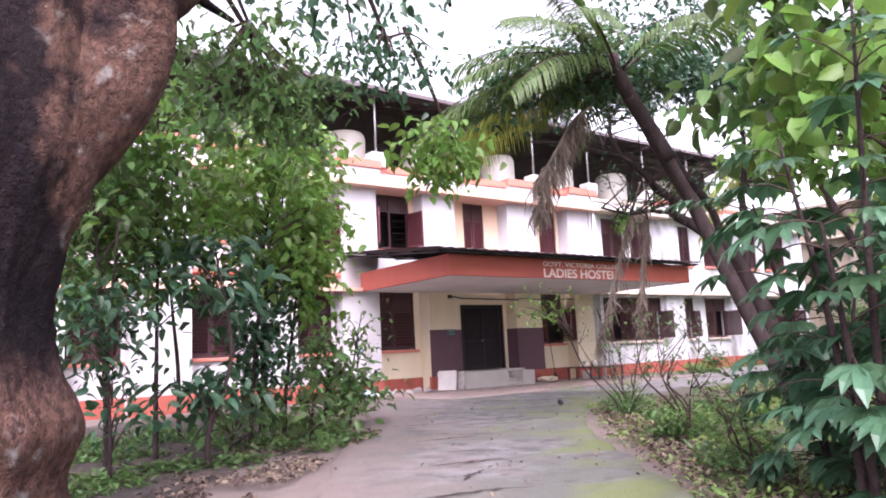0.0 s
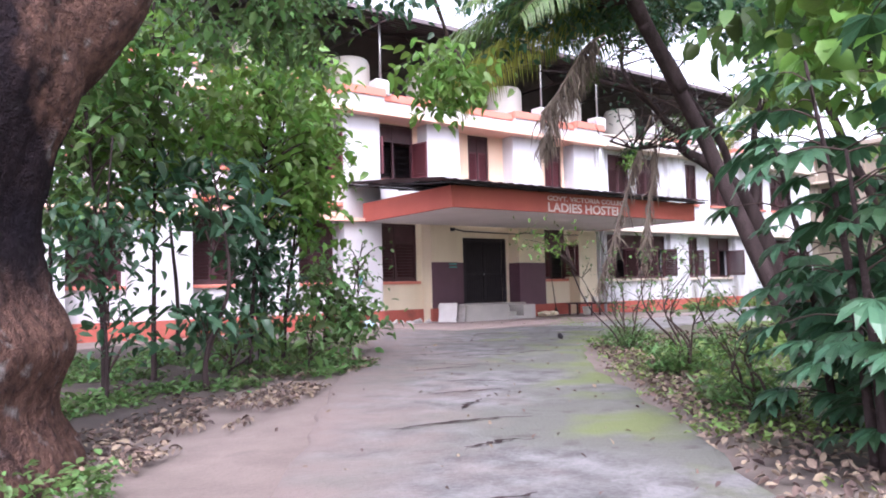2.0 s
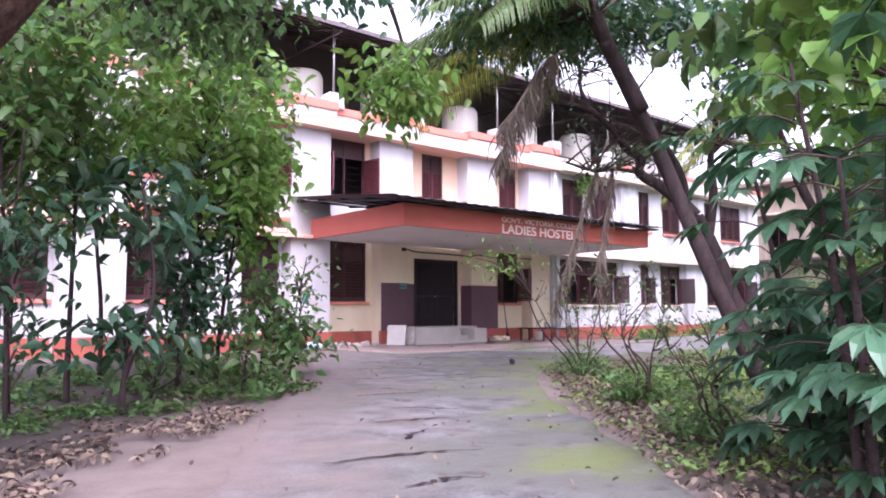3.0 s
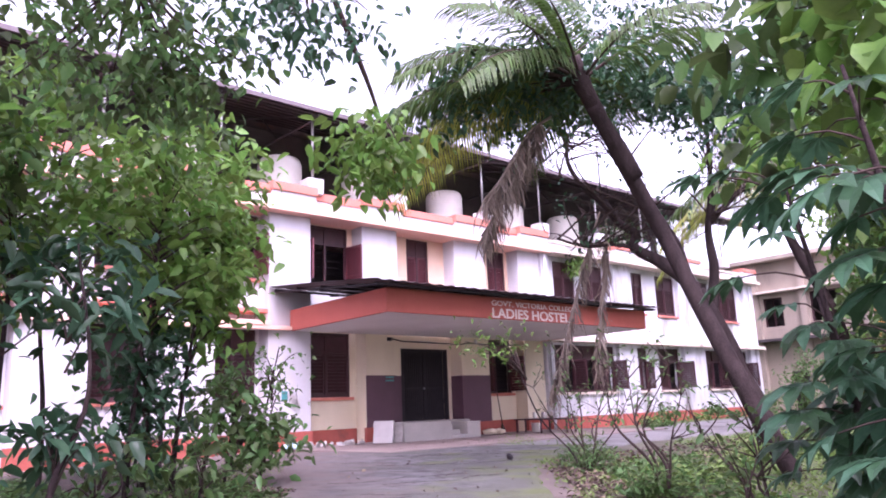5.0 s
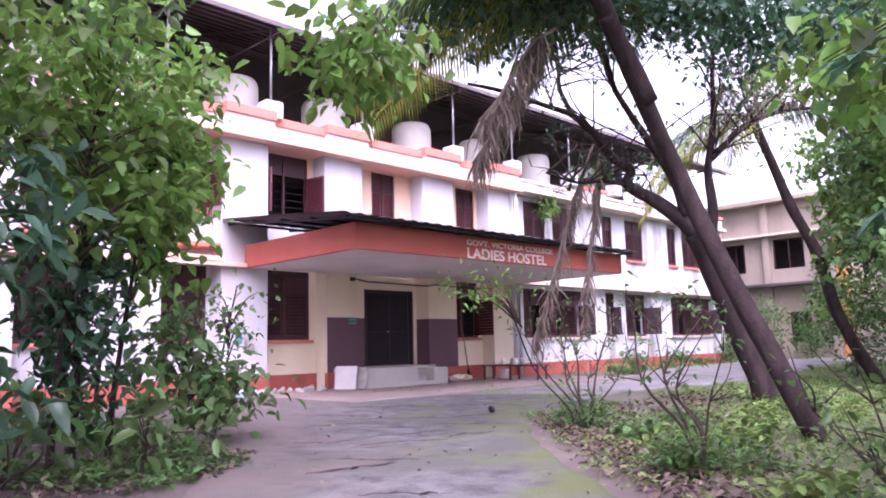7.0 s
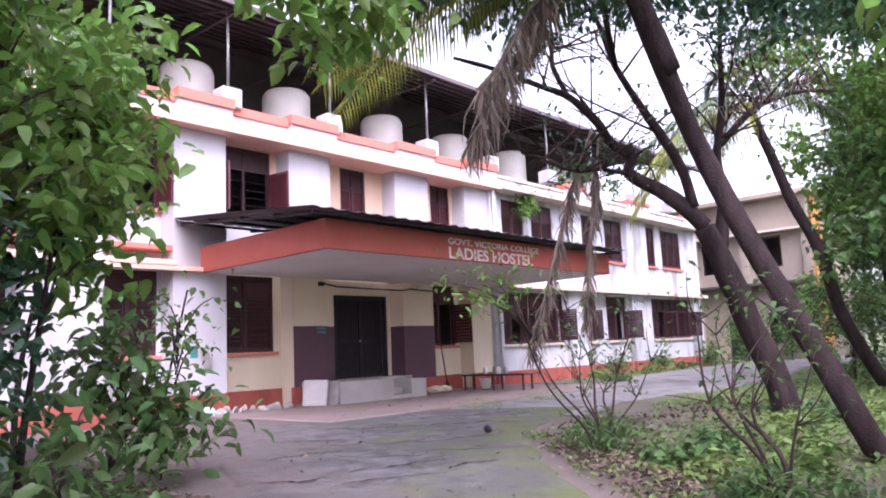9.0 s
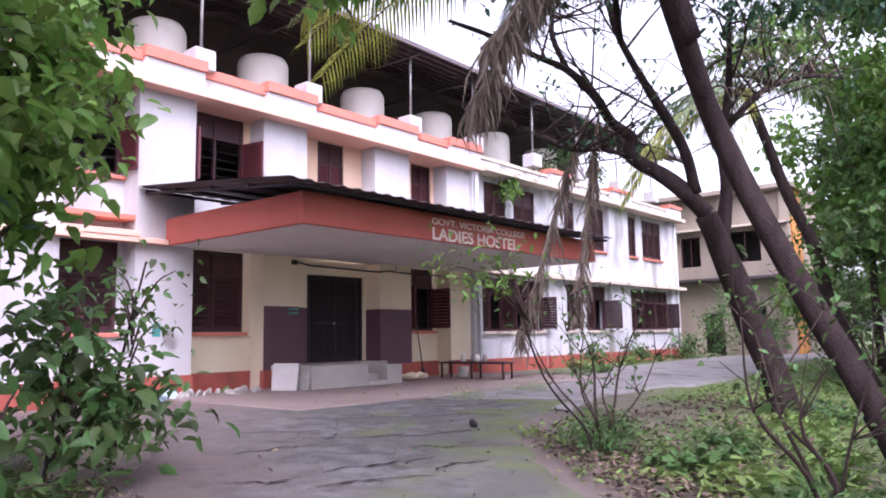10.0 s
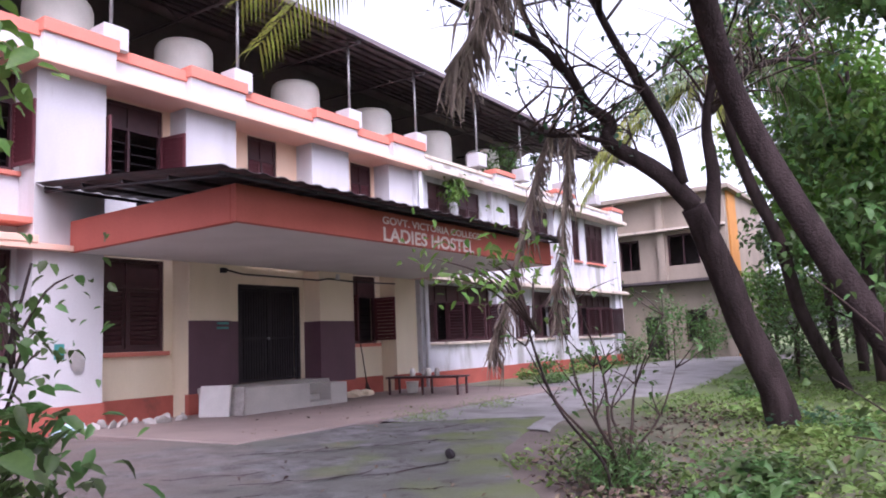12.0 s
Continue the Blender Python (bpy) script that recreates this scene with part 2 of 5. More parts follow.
def moss_on_concrete():
    """Green moss in patches along the drive's grass edge and dark cracks over it."""
    m = M["drive"] = M["concrete"].copy()
    m.name = "mossy_cracked_concrete"
    n, l = m.node_tree.nodes, m.node_tree.links
    p = n["Principled BSDF"]
    before = p.inputs["Base Color"].links[0].from_socket
    uv = n.new("ShaderNodeAttribute")
    uv.attribute_name = "across"
    co = n.new("ShaderNodeTexCoord")
    t = n.new("ShaderNodeTexNoise")
    t.inputs["Scale"].default_value, t.inputs["Detail"].default_value = 0.8, 7
    l.new(co.outputs["Object"], t.inputs["Vector"])
    add = n.new("ShaderNodeMath")
    add.operation = "MULTIPLY_ADD"
    add.inputs[1].default_value = 0.55
    l.new(uv.outputs["Fac"], add.inputs[0])
    l.new(t.outputs["Fac"], add.inputs[2])
    r = n.new("ShaderNodeMapRange")
    r.inputs["From Min"].default_value, r.inputs["From Max"].default_value = 0.92, 1.1
    l.new(add.outputs[0], r.inputs["Value"])
    mix = n.new("ShaderNodeMix")
    mix.data_type = "RGBA"
    mix.inputs["B"].default_value = (0.105, 0.125, 0.045, 1)
    l.new(r.outputs["Result"], mix.inputs["Factor"])
    l.new(before, mix.inputs["A"])
    inv = n.new("ShaderNodeMath")
    inv.operation = "MULTIPLY_ADD"
    inv.inputs[1].default_value = -0.9
    l.new(uv.outputs["Fac"], inv.inputs[0])
    t2 = n.new("ShaderNodeTexNoise")
    t2.inputs["Scale"].default_value, t2.inputs["Detail"].default_value = 1.6, 9
    l.new(co.outputs["Object"], t2.inputs["Vector"])
    l.new(t2.outputs["Fac"], inv.inputs[2])
    r2 = n.new("ShaderNodeMapRange")
    r2.inputs["From Min"].default_value, r2.inputs["From Max"].default_value = 0.0, 0.52
    l.new(inv.outputs[0], r2.inputs["Value"])
    dirt = n.new("ShaderNodeMix")
    dirt.data_type = "RGBA"
    dirt.inputs["B"].default_value = (0.15, 0.115, 0.104, 1)
    l.new(r2.outputs["Result"], dirt.inputs["Factor"])
    l.new(mix.outputs["Result"], dirt.inputs["A"])
    l.new(dirt.outputs["Result"], p.inputs["Base Color"])


moss_on_concrete()


# ---- mesh helpers ----
def box(bm, x0, x1, y0, y1, z0, z1, m=None):
    vs = [bm.verts.new(v) for v in ((x0, y0, z0), (x1, y0, z0), (x1, y1, z0), (x0, y1, z0), (x0, y0, z1), (x1, y0, z1), (x1, y1, z1), (x0, y1, z1))]
    if m:
        for v in vs:
            v.co = m @ v.co
    for f in ((0, 3, 2, 1), (4, 5, 6, 7), (0, 1, 5, 4), (1, 2, 6, 5), (2, 3, 7, 6), (3, 0, 4, 7)):
        bm.faces.new([vs[i] for i in f])


def soften(bm, w=0.012, seg=1):
    bmesh.ops.bevel(bm, geom=bm.edges[:], offset=w, segments=seg, profile=0.6, affect="EDGES", clamp_overlap=True)


def part(name, bm, material, parent=None, label=""):
    me = bpy.data.meshes.new(name)
    bm.to_mesh(me)
    bm.free()
    me.materials.append(material)
    ob = new(name, me)
    if parent:
        ob.parent = parent
    if label:
        ob["label"] = label
    return ob


def boxes(name, rows, material, parent=None, label="", bevel=0.0):
    bm = bmesh.new()
    for r in rows:
        box(bm, *r)
    if bevel:
        soften(bm, bevel)
    return part(name, bm, material, parent, label)


def thing(name, label, category, group=""):
    return tagged(new(name), label, category, group)


def tube_data(points, radii, sides=8, wob=0.0, seed=0, lobes=0.0):
    """Rings of vertices along a line of points, with uneven girth."""
    pts = [Vector(p) for p in points]
    verts, faces = [], []
    side = Vector((1, 0, 0))
    for i, p in enumerate(pts):
        d = (pts[min(i + 1, len(pts) - 1)] - pts[max(i - 1, 0)]).normalized()
        u = (side - d * side.dot(d)).normalized() if abs(side.dot(d)) < 0.95 else d.orthogonal().normalized()
        side, w = u, d.cross(u)
        for k in range(sides):
            a = 2 * math.pi * k / sides
            r = radii[i]
            if wob:
                r *= 1 + wob * noise.noise(Vector((p.x * 1.3 + math.cos(a) * 1.2 + seed, p.y * 1.3 + math.sin(a) * 1.2, p.z * 1.1)))
            if lobes:
                r *= 1 + lobes * math.sin(3 * a + p.z) * 0.5 + lobes * 0.4 * math.sin(7 * a + 2 * p.z)
            verts.append(p + u * (r * math.cos(a)) + w * (r * math.sin(a)))
    for i in range(len(pts) - 1):
        for k in range(sides):
            k2 = (k + 1) % sides
            faces.append((i * sides + k, i * sides + k2, (i + 1) * sides + k2, (i + 1) * sides + k))
    faces.append(tuple(range(sides))[::-1])
    faces.append(tuple((len(pts) - 1) * sides + k for k in range(sides)))
    return verts, faces


def mesh_part(name, datas, material, parent=None, label="", smooth=True):
    verts, faces = [], []
    for v, f in datas:
        o = len(verts)
        verts += [tuple(q) for q in v]
        faces += [tuple(i + o for i in g) for g in f]
    me = bpy.data.meshes.new(name)
    me.from_pydata(verts, [], faces)
    if smooth:
        me.polygons.foreach_set("use_smooth", [True] * len(me.polygons))
    me.materials.append(material)
    ob = new(name, me)
    if parent:
        ob.parent = parent
    if label:
        ob["label"] = label
    return ob


def smooth_line(points, steps=4):
    """Catmull-Rom through the points."""
    P = [Vector(p) for p in points]
    P = [2 * P[0] - P[1]] + P + [2 * P[-1] - P[-2]]
    out = []
    for i in range(1, len(P) - 2):
        for s in range(steps):
            t = s / steps
            out.append(0.5 * (2 * P[i] + (P[i + 1] - P[i - 1]) * t + (2 * P[i - 1] - 5 * P[i] + 4 * P[i + 1] - P[i + 2]) * t * t
                              + (3 * P[i] - P[i - 1] - 3 * P[i + 1] + P[i + 2]) * t ** 3))
    return out + [P[-2]]


def limb(points, r0, r1, sides=8, wob=0.25, seed=0, steps=5, lobes=0.0, power=1.0):
    line = smooth_line(points, steps)
    n = len(line) - 1
    return tube_data(line, [r0 + (r1 - r0) * (i / n) ** power for i in range(len(line))], sides, wob, seed, lobes)


def leaf_mesh(name, centres, rng, length, width, material, parent=None, label="", droop=0.5, fold=0.25, out=None):
    """Folded, bent, pointed leaves, eight triangles each, at the given places, hanging by droop, turned away from the point out."""
    c = np.asarray(centres, float)
    n = len(c)
    a = rng.uniform(0, 2 * np.pi, n)
    d = np.stack([np.cos(a), np.sin(a), rng.normal(-droop, 0.45, n)], 1)
    if out is not None:
        o = c - np.asarray(out, float)
        d += 0.8 * o / (np.linalg.norm(o, axis=1, keepdims=True) + 1e-6)
    d /= np.linalg.norm(d, axis=1, keepdims=True)
    s = np.cross(d, np.array([0, 0, 1.0]) + rng.normal(0, 0.45, (n, 3)))
    s /= np.linalg.norm(s, axis=1, keepdims=True)
    u = np.cross(s, d)
    L = (length * rng.uniform(0.6, 1.25, n))[:, None]
    W = L * width / length * rng.uniform(0.8, 1.2, n)[:, None]
    f = fold * W
    bend = rng.uniform(0.05, 0.38, n)[:, None] * L
    v = np.empty((n, 8, 3))
    v[:, 0] = c
    for k, (along, wide) in enumerate(((0.27, 0.43), (0.64, 0.40))):
        mid = c + d * L * along - u * bend * along ** 2
        v[:, 1 + 3 * k] = mid - s * W * wide + u * f * wide * 2
        v[:, 2 + 3 * k] = mid
        v[:, 3 + 3 * k] = mid + s * W * wide + u * f * wide * 2
    v[:, 7] = c + d * L - u * bend
    t = np.array([[0, 2, 1], [0, 3, 2], [1, 2, 5], [1, 5, 4], [2, 3, 6], [2, 6, 5], [4, 5, 7], [5, 6, 7]])
    faces = (np.arange(n)[:, None, None] * 8 + t[None]).reshape(-1, 3)
    me = bpy.data.meshes.new(name)
    me.vertices.add(n * 8)
    me.vertices.foreach_set("co", v.ravel())
    me.loops.add(len(faces) * 3)
    me.loops.foreach_set("vertex_index", faces.ravel().astype(np.int32))
    me.polygons.add(len(faces))
    me.polygons.foreach_set("loop_start", np.arange(0, len(faces) * 3, 3, dtype=np.int32))
    me.polygons.foreach_set("loop_total", np.full(len(faces), 3, dtype=np.int32))
    me.update(calc_edges=True)
    me.materials.append(material)
    ob = new(name, me)
    if parent:
        ob.parent = parent
    tagged(ob, label, kind="stuff")
    return ob


def clumps(rng, centre, size, count, spread, each):
    """Leaf places in uneven clumps inside an ellipsoid: the places, and the clumps' middles."""
    q = rng.normal(0, 1, (count, 3))
    q /= np.linalg.norm(q, axis=1, keepdims=True)
    q *= rng.uniform(0.15, 1.0, (count, 1)) ** 0.55
    mids = np.asarray(centre, float) + q * np.asarray(size, float)
    k = rng.integers(int(each * 0.5), int(each * 1.5) + 1, count)
    pts = np.repeat(mids, k, axis=0) + rng.normal(0, 1, (k.sum(), 3)) * spread * np.array([1, 1, 0.75])
    return pts, mids


def gz(y):
    """Height of the ground, which falls away from the building."""
    if y > -5.5:
        return 0.0
    return -0.28 * min(1.0, (-5.5 - y) / 8.0)


# ---- ground ----
def build_ground():
    xs = np.concatenate([[-1500, -300, -90, -45], np.arange(-30, 45.1, 0.75), [60, 100, 300, 1500]])
    ys = np.concatenate([[-1500, -300, -90, -45], np.arange(-32, 6.1, 0.75), [12, 30, 90, 300, 1500]])
    verts, faces = [], []
    for y in ys:
        for x in xs:
            near = -30 < x < 45 and -32 < y < 6
            h = 0.05 * noise.noise(Vector((x * 0.5, y * 0.5, 0))) + 0.025 * noise.noise(Vector((x * 1.7, y * 1.7, 3))) if near and y < -1 else 0
            verts.append((x, y, gz(y) + h - 0.03))
    w = len(xs)
    for j in range(len(ys) - 1):
        for i in range(w - 1):
            faces.append((j * w + i, j * w + i + 1, (j + 1) * w + i + 1, (j + 1) * w + i))
    g = mesh_part("ground", [(verts, faces)], M["soil"])
    tagged(g, "bare brown earth with leaf litter and weedy green patches", "ground", kind="structure")


def sheet_between(name, left, right, lift, material, rows=60, cols=16, label=""):
    L, R = smooth_line(left, 8), smooth_line(right, 8)

    def at(line, t):
        f = t * (len(line) - 1)
        i = min(int(f), len(line) - 2)
        return line[i].lerp(line[i + 1], f - i)
    verts, faces, across = [], [], []
    for j in range(rows + 1):
        a, b = at(L, j / rows), at(R, j / rows)
        for i in range(cols + 1):
            k = (0 if i == 0 else 1 if i == cols else 0.012 + 0.976 * (i - 1) / (cols - 2))
            p = a.lerp(b, k)
            edge = i in (0, cols)
            rim = i in (0, 1, cols - 1, cols)
            wig = 0.16 * noise.noise(Vector((p.x * 1.2, p.y * 1.2, 5))) if rim else 0
            d = (b - a).normalized()
            p = p + d * wig
            z = gz(p.y) + lift + 0.012 * noise.noise(Vector((p.x * 0.8, p.y * 0.8, 9)))
            verts.append((p.x, p.y, z - (0.07 if edge else 0)))
            across.append(i / cols)
    w = cols + 1
    for j in range(rows):
        for i in range(cols):
            faces.append((j * w + i, j * w + i + 1, (j + 1) * w + i + 1, (j + 1) * w + i))
    ob = mesh_part(name, [(verts, faces)], material)
    at_ = ob.data.attributes.new("across", "FLOAT", "POINT")
    at_.data.foreach_set("value", across)
    return tagged(ob, label, "driveway", kind="structure")


def build_drive():
    left = [(-21, -25, 0), (-15.6, -17.6, 0), (-13.1, -13.7, 0), (-11.3, -11.0, 0), (-8.9, -7.7, 0), (-7.2, -4.2, 0), (-5.6, -3.0, 0)]
    right = [(-17, -26, 0), (-13.4, -20.3, 0), (-11.2, -17.7, 0), (-8.9, -14.9, 0), (-6.4, -11.9, 0), (-3.6, -9.6, 0), (0.6, -8.1, 0)]
    sheet_between("driveway", left, right, 0.03, M["drive"], label="worn grey cracked concrete driveway with moss along its edge")
    left = [(-1.5, -5.4, 0), (4, -5.2, 0), (9, -3.6, 0), (16, -2.6, 0), (26, -2.2, 0), (34, -4.5, 0)]
    right = [(-1.2, -9.0, 0), (3, -8.0, 0), (8, -8.6, 0), (14, -8.0, 0), (24, -6.8, 0), (32, -8.6, 0)]
    sheet_between("yard_lane", left, right, 0.02, M["paving"], label="worn pale concrete lane along the building")
    left = [(-27, -13, 0), (-18, -6, 0), (-12, -2.6, 0), (-9.4, -1.6, 0)]
    right = [(-20, -18.6, 0), (-15.2, -13.6, 0), (-12.3, -10.6, 0), (-9.6, -6.8, 0)]
    bed = sheet_between("planting_bed", left, right, 0.03, M["humus"], label="dark leafy earth of the shady planting bed")
    bed["category"] = "flower bed"
    # cracks: shallow dark crevices with broken lips
    rng = np.random.default_rng(5)
    datas = []
    for x, y, l, a in ((-8.0, -10.7, 1.3, 0.3), (-6.2, -8.4, 1.7, 0.1), (-12.5, -15.8, 1.6, 0.35), (-7.0, -9.4, 1.2, -0.2), (-5.2, -9.3, 1.4, 0.2), (-10.2, -13.2, 0.9, 0.1),
                       (-4.4, -7.6, 2.0, 0.05), (-7.6, -8.6, 1.1, 0.4), (-9.2, -11.6, 1.0, -0.3), (-6.8, -11.0, 0.9, 0.5), (-3.2, -8.2, 1.2, -0.1), (-14.2, -18.2, 0.8, 0.9), (-8.8, -9.9, 0.8, 0.15), (-7.4, -10.3, 1.5, 0.25), (-6.0, -9.9, 0.8, 0.0), (-9.8, -12.0, 1.2, 0.3), (-11.0, -14.0, 1.0, 0.2), (-12.9, -16.8, 0.7, 0.5), (-5.0, -7.0, 1.6, 0.1), (-6.6, -7.2, 1.1, 0.3), (-2.0, -7.4, 1.5, 0.3), (-11.6, -15.0, 0.7, 0.8)):
        n = 14
        line, hw = [], []
        wx = 0
        for i in range(n + 1):
            wx += rng.normal(0, 0.045)
            s = (i / n - 0.5) * l
            line.append((x + s * math.cos(a - 0.6) - wx * math.sin(a - 0.6), y + s * math.sin(a - 0.6) + wx * math.cos(a - 0.6)))
            hw.append(0.006 + 0.032 * math.sin(math.pi * i / n) * rng.uniform(0.4, 1.2))
        v, f = [], []
        for (px, py), h in zip(line, hw):
            z = gz(py) + 0.046
            v += [(px + 0.5 * h, py - h, z), (px, py, z + 0.004), (px - 0.5 * h, py + h, z)]
        for i in range(n):
            f += [(3 * i, 3 * i + 1, 3 * i + 4, 3 * i + 3), (3 * i + 1, 3 * i + 2, 3 * i + 5, 3 * i + 4)]
        datas.append((v, f))
    tagged(mesh_part("driveway_cracks", datas, M["bark2"]), "dark earth-filled cracks in the concrete driveway", "crack", kind="stuff")


# ---- the hostel building ----
F, WY = -0.37, 0.24      # front of the piers, front of the window wall
TOP = 7.15
END = 25.0
hostel = thing("hostel_building", "two-storey white and salmon hostel with an open roofed terrace", "building")


def wall_with(name, x0, x1, z0, z1, y0, y1, holes, material, parent, label=""):
    xs = sorted({x0, x1, *[v for h in holes for v in h[:2] if x0 < v < x1]})
    zs = sorted({z0, z1, *[v for h in holes for v in h[2:] if z0 < v < z1]})
    bm = bmesh.new()
    seen = {}

    def corner(i, y, j):
        if (i, y, j) not in seen:
            seen[i, y, j] = bm.verts.new((xs[i], y, zs[j]))
        return seen[i, y, j]

    def solid(i, j):
        if not (0 <= i < len(xs) - 1 and 0 <= j < len(zs) - 1):
            return False
        cx, cz = (xs[i] + xs[i + 1]) / 2, (zs[j] + zs[j + 1]) / 2
        return not any(h[0] < cx < h[1] and h[2] < cz < h[3] for h in holes)
    for i in range(len(xs) - 1):
        for j in range(len(zs) - 1):
            if not solid(i, j):
                continue
            a, b, c, d = (i, j), (i + 1, j), (i + 1, j + 1), (i, j + 1)
            bm.faces.new([corner(p[0], y0, p[1]) for p in (a, b, c, d)])
            bm.faces.new([corner(p[0], y1, p[1]) for p in (d, c, b, a)])
            for p, q, beside in ((a, b, (i, j - 1)), (b, c, (i + 1, j)), (c, d, (i, j + 1)), (d, a, (i - 1, j))):
                if not solid(*beside):
                    bm.faces.new([corner(p[0], y0, p[1]), corner(p[0], y1, p[1]), corner(q[0], y1, q[1]), corner(q[0], y0, q[1])])
    return part(name, bm, material, parent, label)


GZ0, GZ1, UZ0, UZ1 = 1.5, 3.56, 5.12, 7.12
left_bays = [(-5.35 - 3.35 * i - 1.5, -5.35 - 3.35 * i) for i in range(5)]
main_ground = [(-3.75, -1.95)] + left_bays + [(4.1, 5.7)]
main_upper = [(-3.7, -2.0), (0.57, 1.6), (4.66, 5.65)] + left_bays
wing_ground = [(7.6, 11.8), (13.5, 14.35), (15.3, 17.05), (19.6, 23.85)]
wing_upper = [(8.0, 9.4), (9.9, 11.4), (13.5, 14.5), (15.6, 17.2), (19.5, 20.5), (21.2, 23.4)]


def build_walls():
    holes = [(a, b, GZ0, GZ1) for a, b in main_ground] + [(a, b, UZ0, UZ1) for a, b in main_upper] + [(-0.1, 2.25, 0, 3.1)]
    wall_with("wall_left", -22.4, -4.5, 0.0, TOP, WY, WY + 0.24, holes, M["white"], hostel, "white recessed wall")
    wall_with("wall_main_ground", -4.5, 7.3, 0.0, 3.62, WY, WY + 0.24, holes, M["cream"], hostel, "cream-painted recessed wall")
    wall_with("wall_main_upper", -4.5, 7.3, 3.62, TOP, WY, WY + 0.24, holes, M["peach"], hostel, "peach-tinted recessed upper wall")
    holes = [(a, b, GZ0 - 0.05, 3.4) for a, b in wing_ground] + [(a, b, UZ0 - 0.1, 6.95) for a, b in wing_upper]
    wall_with("wall_wing", 7.3, END, 0.0, TOP, -0.3, 0.0, holes, M["oldwhite"], hostel, "rain-stained white wing wall")
    # piers
    piers = [(-5.25, -3.8)] + [(-5.35 - 3.35 * i - 1.5 - 1.75, -5.35 - 3.35 * i - 1.5 - 0.05) for i in range(5)]
    for a, b in piers:
        boxes("pier", [(a, b, F, WY - 0.003, 0, TOP)], M["white"], hostel)
    boxes("pier", [(-1.72, -0.55, F, WY - 0.003, 0, 3.62)], M["cream"], hostel)
    boxes("pier", [(-1.8, -0.33, F, WY - 0.003, 3.622, TOP)], M["white"], hostel)
    boxes("pier", [(2.3, 3.68, -0.6, WY - 0.003, 0, 3.5)], M["cream"], hostel)
    boxes("pier", [(2.35, 3.9, F, WY - 0.003, 3.622, TOP)], M["white"], hostel)
    boxes("pier", [(5.8, 7.3, F, WY - 0.003, 3.622, TOP)], M["white"], hostel)
    boxes("pier", [(5.9, 7.0, F, WY - 0.003, 0, 3.62)], M["cream"], hostel)
    for a, b in ((7.05, 7.5), (11.95, 13.3), (17.3, 19.2), (24.0, END)):
        boxes("pier", [(a, b, -0.52, -0.303, 0, TOP)], M["oldwhite"], hostel)
    # door wall and plum wainscot
    wall_with("entrance_wall", -0.548, 2.297, 0.0, 3.5, 0.0, 0.2, [(0.0, 2.15, 0.62, 3.1)], M["cream"], hostel)
    boxes("wainscot", [(-1.724, -0.544, F - 0.006, F + 0.02, 0.5, 2.16), (-0.56, -0.544, F + 0.02, 0.0, 0.5, 2.16), (-0.54, -0.004, -0.008, 0.004, 0.62, 2.16)], M["purple"], hostel, "dark plum painted wainscot")
    boxes("wainscot", [(2.294, 3.686, -0.606, -0.58, 0.5, 2.14), (2.292, 2.31, -0.58, 0.0, 0.62, 2.14)], M["purple"], hostel, "dark plum painted wainscot")
    # plinth
    rows = [(a - 0.04, b + 0.04, F - 0.045, F + 0.1, -0.06, 0.5) for a, b in piers]
    rows += [(-1.76, -0.55, F - 0.045, F + 0.1, -0.06, 0.5), (2.26, 3.72, -0.645, -0.5, -0.06, 0.5), (5.86, 7.04, F - 0.045, F + 0.1, -0.06, 0.5)]
    rows += [(-22.4, -0.3, WY - 0.04, WY + 0.05, -0.06, 0.49), (3.5, 7.2, WY - 0.04, WY + 0.05, -0.06, 0.49), (7.2, END, -0.35, -0.2, -0.06, 0.47)]
    rows += [(a - 0.03, b + 0.03, -0.565, -0.4, -0.06, 0.47) for a, b in ((7.05, 7.5), (11.95, 13.3), (17.3, 19.2), (24.0, END))]
    boxes("plinth", rows, M["plinth"], hostel, "brick-red painted plinth with dark stains")
    # floor bands between the storeys
    for a, b in left_bays:
        boxes("ledge", [(a - 0.05, b + 0.1, F - 0.22, WY + 0.01, 3.62, 3.76)], M["band"], hostel, "pale salmon window hood", 0.01)
        boxes("ledge", [(a - 0.05, b + 0.1, F + 0.02, WY + 0.01, 4.02, 4.14)], M["coping"], hostel, "salmon ledge", 0.01)
    boxes("ledge", [(-22.4, -4.55, F - 0.2, F - 0.003, 3.5, 3.62)], M["band"], hostel, "pale salmon ledge", 0.01)
    boxes("ledge", [(7.0, END + 0.2, -0.85, -0.305, 3.5, 3.66)], M["oldband"], hostel, "rain-stained sunshade slab", 0.01)
    boxes("spandrel", [(-3.79, -1.81, WY - 0.02, WY - 0.003, 3.64, 5.0)], M["white"], hostel)
    # cornice, parapet and coping
    boxes("cornice", [(-22.5, 7.4, F - 0.42, WY + 0.2, TOP, 7.3)], M["band"], hostel, "pale salmon cornice slab", 0.012)
    boxes("cornice", [(7.4, END + 0.3, -0.95, 0.0, TOP, 7.32)], M["oldband"], hostel, "grimy beige cornice slab", 0.012)
    boxes("parapet", [(-22.5, 7.4, F - 0.12, F + 0.1, 7.3, 7.72)], M["white"], hostel)
    boxes("parapet_coping", [(-22.5, 7.4, F - 0.17, F + 0.15, 7.72, 7.98)], M["coping"], hostel, "salmon parapet coping", 0.012)
    boxes("parapet", [(7.4, END + 0.2, -0.62, -0.4, 7.32, 7.62)], M["oldwhite"], hostel)
    boxes("parapet_coping", [(7.4, END + 0.25, -0.68, -0.35, 7.62, 7.74)], M["oldband"], hostel, "grimy beige coping", 0.01)
